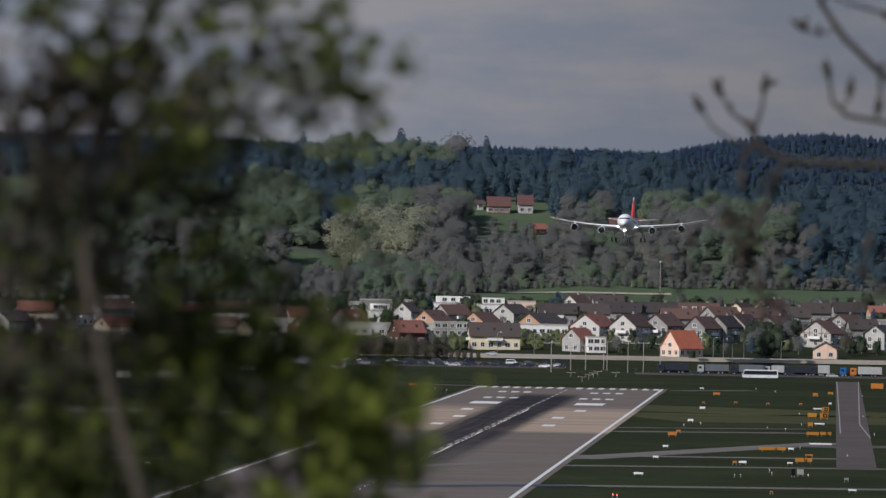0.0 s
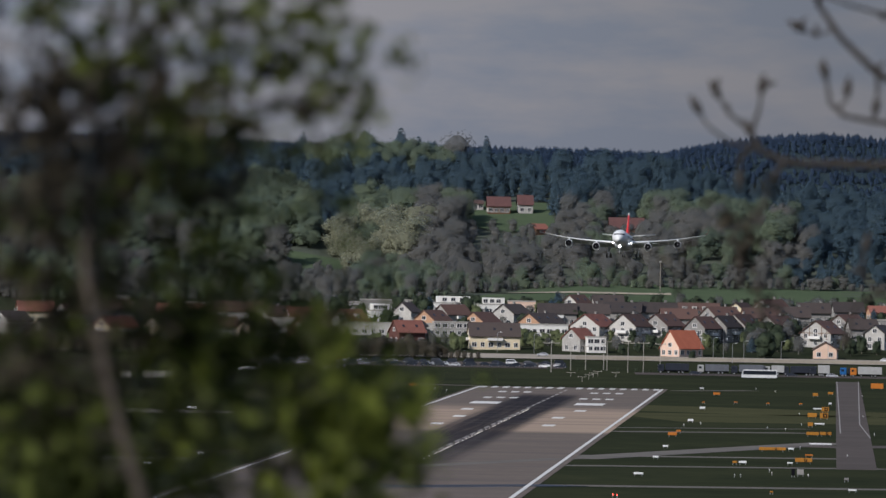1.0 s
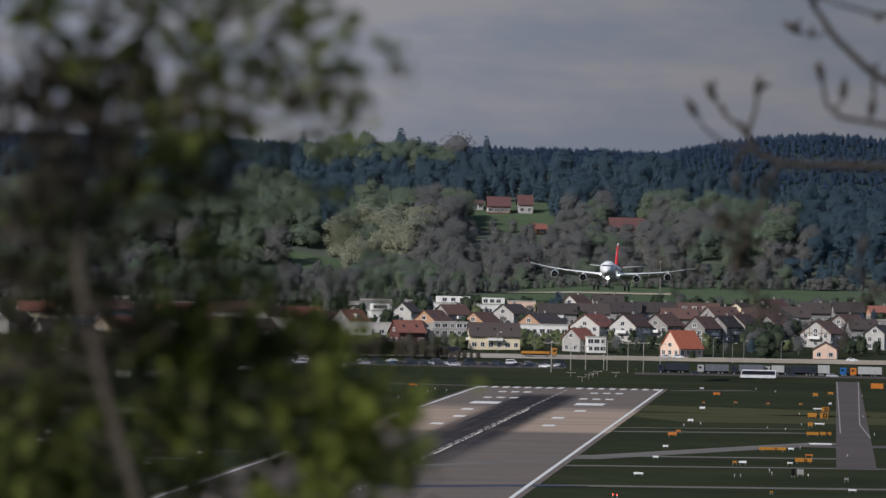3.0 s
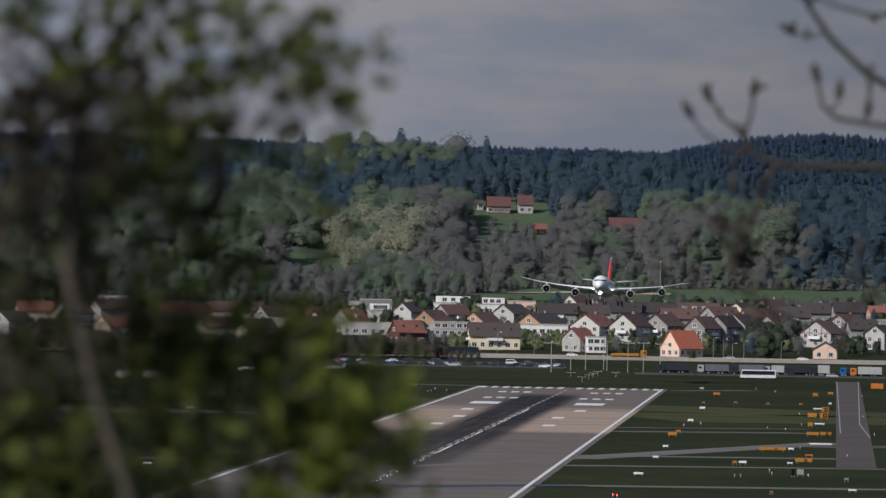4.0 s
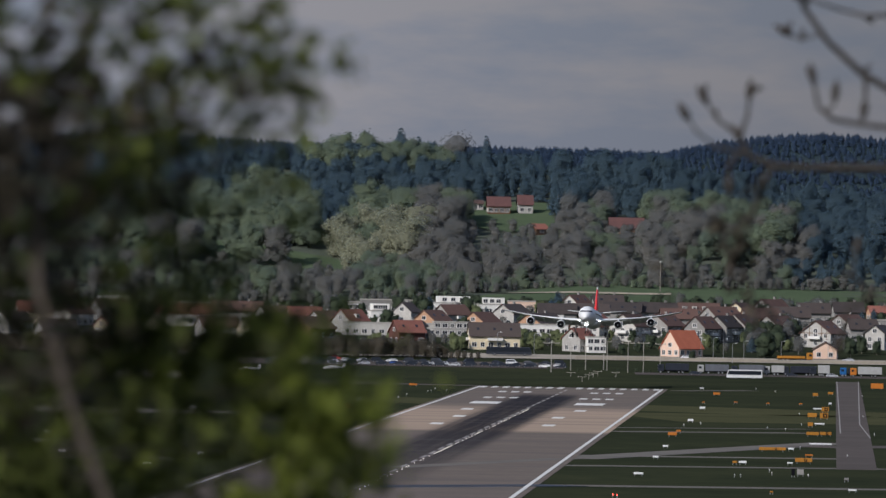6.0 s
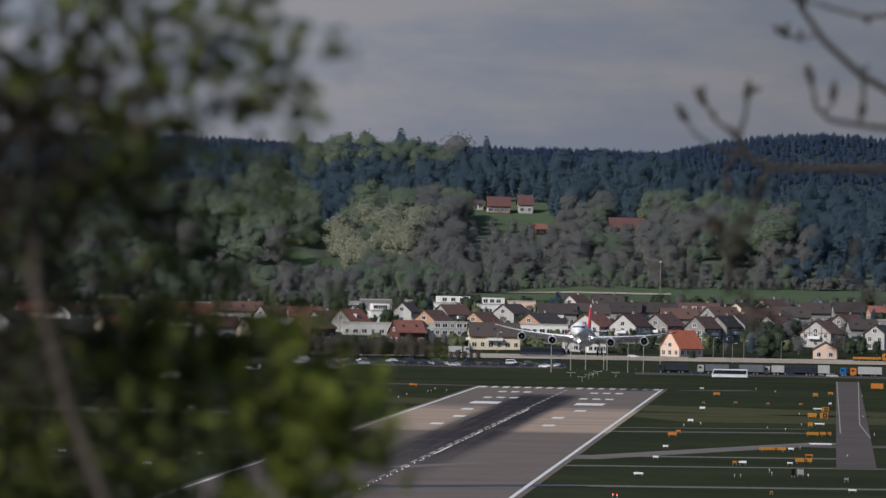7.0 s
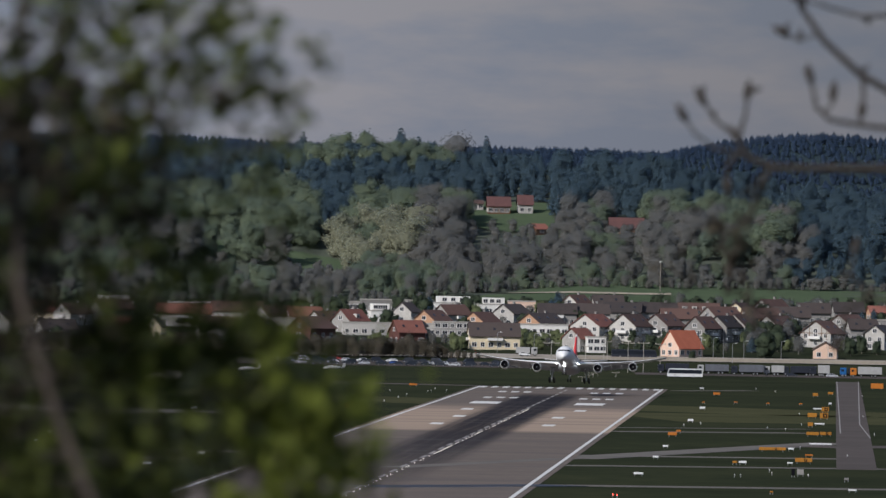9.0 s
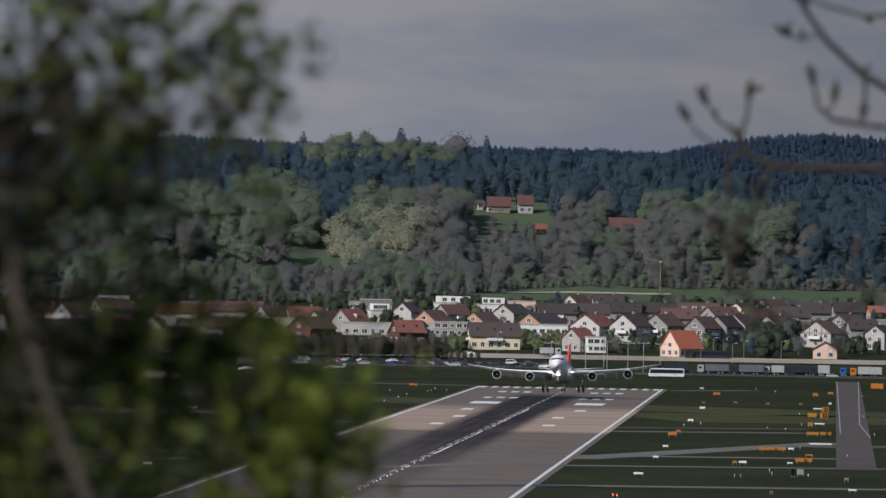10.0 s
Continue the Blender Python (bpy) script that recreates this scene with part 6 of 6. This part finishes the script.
def near_tree():
    rnd = random.Random(11)
    tree = new("young_tree")
    tagged(tree, "young broadleaf tree with a thin leaning trunk and sparse spring leaves", "tree")
    tree.matrix_basis = pose(-0.43, 28, 39.99)
    bm = bmesh.new()
    tube(bm, [(0, 0, -0.007), (-0.14, 0, 0.55), (-0.273, 0, 1.062), (-0.361, 0, 1.388), (-0.437, 0, 1.625), (-0.513, 0, 1.952), (-0.503, 0, 2.22), (-0.478, 0, 2.489), (-0.453, 0, 2.758), (-0.436, 0, 3.057)], [.034, .027, .021, .0155, .0142, .013, .011, .009, .007, .004], 9)
    part("trunk", bm, M["trunk_bark"], tree, "thin grey-brown trunk", True)
    limbs = []
    for pts, r, leaf, count, size, spread, tw in (
        ([(-0.513, 0, 1.952), (-0.35, 0, 2.044), (-0.144, 0, 2.182), (0.033, 0, 2.287), (0.211, 0, 2.329)], .010, "leaf", 84, .062, .075, 10),
        ([(-0.503, 0, 2.22), (-0.327, 0, 2.373), (-0.12, 0, 2.511), (0.057, 0, 2.603), (0.145, 0, 2.709)], .010, "leaf", 161, .062, .075, 11),
        ([(-0.12, 0, 2.499), (0.029, 0, 2.484), (0.178, 0, 2.504), (0.35, 0, 2.486)], .004, "leaf", 29, .05, .022, 5),
        ([(-0.448, 0, 1.655), (-0.253, 0, 1.629), (-0.06, 0, 1.647), (0.104, 0, 1.635), (0.299, 0, 1.579)], .010, "leaf", 161, .068, .09, 10),
        ([(-0.06, 0, 1.647), (0.104, 0, 1.65), (0.195, 0, 1.577), (0.167, 0, 1.457)], .006, "leaf_bright", 230, .07, .085, 10),
        ([(-0.06, 0, 1.647), (0.046, 0, 1.544), (0.108, 0, 1.441), (0.229, 0, 1.369)], .006, "leaf_bright", 230, .07, .085, 10),
        ([(0.104, 0, 1.635), (0.239, 0, 1.637), (0.358, 0, 1.655)], .005, "leaf_bright", 40, .066, .05, 5),
        ([(-0.393, 0, 1.492), (-0.131, 0, 1.482), (0.093, 0, 1.441), (0.288, 0, 1.4)], .009, "leaf", 161, .07, .1, 9),
        ([(-0.513, 0, 1.952), (-0.65, 0, 2.099), (-0.831, 0, 2.215)], .009, "leaf_brown", 136, .06, .09, 9),
        ([(-0.503, 0, 2.22), (-0.625, 0, 2.367), (-0.806, 0, 2.483)], .008, "leaf_brown", 114, .06, .085, 9),
        ([(-0.478, 0, 2.489), (-0.599, 0, 2.606), (-0.692, 0, 2.799)], .007, "leaf", 101, .06, .085, 9),
        ([(-0.478, 0, 2.489), (-0.302, 0, 2.642), (-0.156, 0, 2.808)], .007, "leaf", 114, .06, .08, 9),
        ([(-0.488, 0, 1.833), (-0.287, 0, 1.837), (-0.093, 0, 1.825), (0.072, 0, 1.769)], .009, "leaf", 141, .066, .1, 11),
        ([(-0.44, 0, 1.64), (-0.582, 0, 1.637), (-0.789, 0, 1.589)], .008, "leaf", 131, .06, .1, 10),
        ([(-0.408, 0, 1.536), (-0.548, 0, 1.444), (-0.756, 0, 1.366)], .008, "leaf", 131, .06, .1, 10),
        ([(-0.507, 0, 2.071), (-0.322, 0, 2.149), (-0.142, 0, 2.078), (-0.036, 0, 1.961)], .008, "leaf", 152, .062, .095, 10),
        ([(-0.505, 0, 2.161), (-0.46, 0, 2.326), (-0.387, 0, 2.416)], .007, "leaf_brown", 126, .06, .1, 10),
        ([(-0.507, 0, 2.041), (-0.394, 0, 1.969), (-0.244, 0, 1.927)], .007, "leaf_brown", 141, .062, .1, 10),
        ([(-0.503, 0, 2.22), (-0.388, 0, 2.476), (-0.258, 0, 2.717), (-0.186, 0, 2.853)], .007, "leaf_brown", 150, .062, .09, 10),
        ([(-0.507, 0, 2.041), (-0.607, 0, 2.189), (-0.58, 0, 2.383)], .007, "leaf_brown", 168, .062, .09, 9),
        ([(-0.513, 0, 1.952), (-0.362, 0, 1.865), (-0.21, 0, 1.719)], .008, "leaf", 109, .066, .1, 10),
        ([(-0.424, 0, 1.581), (-0.281, 0, 1.494), (-0.144, 0, 1.347)], .007, "leaf", 120, .066, .1, 10),
        ([(-0.448, 0, 1.685), (-0.644, 0, 1.771), (-0.824, 0, 1.827)], .007, "leaf_brown", 159, .064, .11, 10),
        ([(-0.507, 0, 2.027), (-0.677, 0, 1.964), (-0.826, 0, 1.946)], .006, "leaf", 165, .064, .11, 9),
        ([(-0.478, 0, 2.489), (-0.657, 0, 2.501), (-0.823, 0, 2.602)], .006, "leaf_brown", 120, .06, .09, 8),
        ([(-0.377, 0, 1.432), (-0.487, 0, 1.371), (-0.635, 0, 1.279)], .006, "leaf", 112, .064, .1, 8),
        ([(-0.504, 0, 2.146), (-0.295, 0, 2.284), (-0.117, 0, 2.332)], .006, "leaf_brown", 120, .06, .085, 8),
        ([(-0.44, 0, 1.64), (-0.24, 0, 1.703), (-0.031, 0, 1.722), (0.163, 0, 1.711)], .006, "leaf", 150, .068, .085, 8),
        ([(-0.487, 0, 1.773), (-0.345, 0, 1.746), (-0.242, 0, 1.837)], .006, "leaf_brown", 81, .066, .1, 8),
        ([(-0.295, 0, 2.299), (-0.148, 0, 2.376), (0.001, 0, 2.394), (0.15, 0, 2.381)], .005, "leaf", 35, .06, .07, 8),
        ([(-0.144, 0, 2.182), (-0.026, 0, 2.229), (0.065, 0, 2.186), (0.155, 0, 2.143)], .005, "leaf", 30, .06, .07, 7),
        ([(-0.327, 0, 2.373), (-0.209, 0, 2.464), (-0.103, 0, 2.407), (0.03, 0, 2.454)], .005, "leaf_brown", 30, .06, .07, 7),
        ([(-0.12, 0, 2.511), (-0.002, 0, 2.543), (0.103, 0, 2.515), (0.209, 0, 2.427)], .005, "leaf", 25, .06, .06, 6),
        ([(-0.4, 0, 1.5), (-0.58, 0, 1.53), (-0.8, 0, 1.5)], .006, "leaf", 90, .064, .1, 9),
        ([(-0.46, 0, 1.72), (-0.62, 0, 1.69), (-0.82, 0, 1.71)], .006, "leaf_brown", 150, .064, .1, 9),
        ([(-0.38, 0, 1.44), (-0.5, 0, 1.46), (-0.64, 0, 1.41)], .006, "leaf", 70, .064, .1, 9),
        ([(-0.44, 0, 1.64), (-0.3, 0, 1.6), (-0.15, 0, 1.56), (0.02, 0, 1.52)], .006, "leaf_bright", 110, .066, .085, 9),
        ([(-0.48, 0, 2.45), (-0.33, 0, 2.5), (-0.19, 0, 2.56), (-0.05, 0, 2.6)], .005, "leaf", 75, .06, .085, 9),
        ([(-0.5, 0, 2.3), (-0.36, 0, 2.33), (-0.22, 0, 2.42), (-0.08, 0, 2.45)], .005, "leaf", 75, .06, .085, 9),
    ):
        # fuller towards the top, open round the middle of the trunk, loose below
        mid = sum(p[2] for p in pts) / len(pts)
        if leaf == "leaf_bright":
            count, spread = count * .9, spread * 1.2
        elif mid > 2.2:
            count *= 1.5 if pts[-1][0] < -.5 else 1.12
        elif mid > 1.6:
            count *= .7 if leaf == "leaf_brown" else .95
        elif pts[-1][0] < -.6:
            count *= 2
        limbs.append(limb(tree, pts, r, rnd, M[leaf], count, size, spread, tw, "sparse young leaves"))
    return tree, limbs


def bud(bm, p, d, length, r):
    d = Vector(d).normalized()
    p = Vector(p)
    tube(bm, [p, p + d * length * .25, p + d * length * .6, p + d * length], [r * .35, r, r * .9, r * .1], 7)


def far_tree():
    """A bare budding tree whose trunk stands outside the view; its boughs reach in."""
    rnd = random.Random(5)
    tree = new("budding_tree")
    tagged(tree, "bare tree with dark twigs and swelling buds", "tree")
    tree.matrix_basis = pose(2.77, 51, 39.87)
    bm = bmesh.new()
    tube(bm, [(0, 0, 0.066), (0.001, 0, 1.511), (-0.062, 0, 2.596), (-0.137, 0, 3.138), (-0.125, 0, 3.953), (-0.221, 0, 4.766)], [.11, .095, .075, .055, .04, .015], 10)
    part("trunk", bm, M["bark"], tree, "grey-brown trunk", True)
    lines = (
        (([(-0.055, 0, 2.515), (-0.426, 0, 2.6), (-0.834, 0, 2.606), (-1.105, 0, 2.61), (-1.242, 0, 2.661), (-1.304, 0, 2.769)], .020), ([(-1.304, 0, 2.769), (-1.403, 0, 2.843), (-1.47, 0, 2.956)], .009), ([(-1.293, 0, 2.758), (-1.257, 0, 2.859), (-1.243, 0, 2.982)], .010), ([(-1.256, 0, 2.677), (-1.406, 0, 2.707), (-1.502, 0, 2.782), (-1.561, 0, 2.878)], .008), ([(-1.27, 0, 2.696), (-1.345, 0, 2.627), (-1.343, 0, 2.518)], .011), ([(-1.133, 0, 2.612), (-1.199, 0, 2.521), (-1.25, 0, 2.33), (-1.315, 0, 2.193)], .012), ([(-1.237, 0, 2.384), (-1.371, 0, 2.273), (-1.341, 0, 2.111)], .012), ([(-1.315, 0, 2.193), (-1.244, 0, 2.031), (-1.222, 0, 1.869)], .010)),
        (([(-0.125, 0, 3.057), (-0.459, 0, 2.915), (-0.706, 0, 3.06), (-0.872, 0, 3.217), (-0.983, 0, 3.378), (-1.025, 0, 3.556)], .018), ([(-0.905, 0, 3.254), (-0.994, 0, 3.22), (-1.079, 0, 3.267)], .006), ([(-0.69, 0, 3.046), (-0.688, 0, 2.951), (-0.697, 0, 2.883)], .010)),
        (([(-0.062, 0, 2.596), (-0.321, 0, 2.768), (-0.653, 0, 2.808), (-0.838, 0, 2.837), (-0.915, 0, 2.896), (-0.945, 0, 3.058)], .013), ([(-0.893, 0, 2.874), (-0.839, 0, 2.908), (-0.832, 0, 2.976)], .007)),
        (([(-0.125, 0, 3.681), (-0.44, 0, 3.35), (-0.684, 0, 3.334), (-0.834, 0, 3.375), (-1.012, 0, 3.437)], .010),),
        (([(-0.01, 0, 1.673), (-0.44, 0, 1.883), (-0.66, 0, 1.988), (-0.757, 0, 2.094), (-0.729, 0, 2.231)], .011), ([(-0.66, 0, 1.988), (-0.781, 0, 1.931), (-0.818, 0, 1.767)], .009)),
    )
    limbs = []
    for group in lines:
        foot = Vector(group[0][0][0])
        bm = bmesh.new()
        buds = []
        for pts, r in group:
            rel = [Vector(p) - foot for p in pts]
            n = len(rel)
            tube(bm, rel, [r * 1.25 * (1 - .5 * i / (n - 1)) for i in range(n)], 7)
            d = rel[-1] - rel[-2]
            buds.append((rel[-1] - d.normalized() * .05, d, .11, .021))
            for i in range(1, n):
                if rnd.random() < .7:
                    w = Vector((rnd.gauss(0, .6), rnd.gauss(0, .6), rnd.gauss(.6, .5)))
                    buds.append((rel[i], w, rnd.uniform(.04, .07), rnd.uniform(.011, .016)))
        ob = part("limb", bm, M["bark"], tree)
        ob.matrix_basis = pose(*foot)
        for spec in buds:
            bb = bmesh.new()
            bud(bb, *spec)
            part("bud", bb, M["bud"], ob, smooth=True)
        limbs.append(ob)
    V, Fc = [], []
    for c, n in (([(-1.302, 0, 2.234)][0], 26), ([(-1.239, 0, 2.493)][0], 9), ([(-1.23, 0, 1.977)][0], 14), ([(-1.372, 0, 2.341)][0], 14), ([(-1.599, 0, 2.106)][0], 10)):
        leaf_cloud(V, Fc, rnd, Vector(c) - Vector([(-0.055, 0, 2.515)][0]), .06, n, .07)
    fo = joined("foliage", V, Fc, [M["leaf_brown"]])
    fo.parent = limbs[0]
    tagged(fo, "tuft of brown young leaves", kind="stuff")
    return tree, limbs


NEAR_TREE, NEAR_LIMBS = near_tree()
FAR_TREE, FAR_LIMBS = far_tree()


# ---- what moves ----
def motions():
    # the approach: seconds, nose, pitch
    rows = []
    for t, x, y, z, pitch, bank in ((0, 66, 3885, 56.09, 2.20, -0.05), (0.5, 64.61, 3848.35, 53.07, 2.20, -0.15), (1, 63.03, 3811.7, 50.11, 2.20, -0.15), (1.5, 61.47, 3775.05, 47.4, 2.20, 0.10), (2, 59.83, 3738.4, 44.54, 2.20, 0.95), (2.5, 58.31, 3701.75, 41.54, 2.20, 0.95), (4, 53.18, 3591.8, 33.84, 2.20, 0.85), (4.5, 51.55, 3555.15, 31.35, 2.20, 1.10), (5, 49.94, 3518.5, 28.91, 2.20, -0.70), (5.5, 48.35, 3481.85, 26.43, 2.20, -0.80), (7, 43.37, 3371.9, 19.41, 3.38, 1.40), (7.5, 41.88, 3335.25, 17.24, 3.97, 1.35), (8, 40.31, 3298.6, 15.56, 4.56, 1.10), (8.5, 38.59, 3261.95, 14.26, 5.15, 0.35), (9, 37.15, 3225.3, 13.18, 5.50, 0.15), (9.5, 35.73, 3188.65, 12.22, 5.50, -0.40), (10, 34.34, 3152, 11.28, 5.50, -1.10),):
        rows.append((t, pose(x, y, z, -pitch, bank, -4.4)))
    walk(AIRLINER, rows)
    base = NEAR_TREE.matrix_basis.copy()
    sway = ((0, 0.00), (0.5, 0.35), (1, 0.00), (1.5, 0.78), (2, 1.57), (2.5, 0.22), (3.2, -0.52), (3.8, -0.96), (4, -1.31), (4.5, -2.96), (5, -3.48), (5.5, -3.48), (6.2, -3.74), (7, -3.92), (7.5, -3.92), (8, -4.18), (8.5, -5.05), (9, -5.14), (9.5, -4.88), (10, -5.44))
    walk(NEAR_TREE, [(t, base @ pose(0, 0, 0, 0, a, 0)) for t, a in sway])
    rnd = random.Random(3)
    times = [i * .5 for i in range(21)]
    for ob in NEAR_LIMBS:
        m = ob.matrix_basis.copy()
        ph, q = rnd.uniform(0, 6.28), rnd.uniform(.8, 1.6)
        walk(ob, [(t, m @ pose(0, 0, 0, 3 * math.sin(q * t * 1.7 + ph), 2.6 * math.sin(q * t * 2.3 + ph) + 1.4 * math.sin(t * 4.1 + 2 * ph), 0)) for t in times])
    base2 = FAR_TREE.matrix_basis.copy()
    sway2 = ((0, 0.12), (0.5, 0.00), (1, -0.12), (1.5, -0.12), (2, 0.12), (2.5, -0.23), (3.2, -0.58), (4, -0.87), (4.5, -0.76), (5, -0.93), (5.5, -1.16), (6.2, -1.28), (7, -1.45), (7.5, -1.28), (8, -1.22), (8.5, -1.45), (9, -1.45), (9.5, -1.28), (10, -1.28))
    walk(FAR_TREE, [(t, base2 @ pose(0, 0, 0, 0, a, 0)) for t, a in sway2])

    # traffic: seconds, place; the coach keeps to the airfield's edge, the rest to the town road
    for ob, yaw, rows in ((WHITE_BUS, 0, ((0, 113.56, 3774), (1, 113.26, 3774), (2.5, 112.89, 3772), (4, 112.79, 3772), (5, 112.09, 3772), (5.5, 110.02, 3770), (6.2, 106.96, 3768), (7, 102.7, 3774), (7.5, 98.78, 3770), (8, 95.12, 3768), (8.5, 91.25, 3774), (9, 86.74, 3770), (9.5, 83.44, 3766), (10, 80.07, 3768))),
                          (ORANGE_LORRY, 180, ((0, -60, 3968), (2.5, 24, 3968), (4, 74.5, 3964), (4.5, 91, 3966), (5, 107.7, 3966), (5.5, 122.4, 3966), (7, 165, 3968), (10, 250, 3970))),
                          (SMALL_CAR, 0, ((0, 205, 3971), (4, 49, 3971), (4.5, 29, 3971), (10, -180, 3971))),
                          (DARK_BUS, 180, ((0, -17.02, 3966), (5, 14.67, 3968), (7, 37.95, 3972), (9, 72.15, 3968), (9.5, 84.41, 3968), (10, 99.67, 3970))),
                          (WHITE_VAN, 180, ((0, -46.56, 3964), (5, -12.8, 3968), (7, 8.33, 3968), (9, 33.7, 3970), (9.5, 37.93, 3970), (10, 42.59, 3970))),
                          (WHITE_CAR, 0, ((0, 194.39, 3970), (4, 135.19, 3970), (5.5, 102.37, 3968), (7, 71.73, 3968), (10, 10.45, 3970))),
                          (DARK_CAR, 180, ((0, 18.91, 3970), (1, 37.93, 3970), (2.5, 71.76, 3970), (5, 130.9, 3968), (10, 226.22, 3972)))):
        walk(ob, [(t, pose(x, y, height(x, y) + .32 if ob is not WHITE_BUS else height(x, y) + .02, 0, 0, yaw)) for t, x, y in rows])


motions()
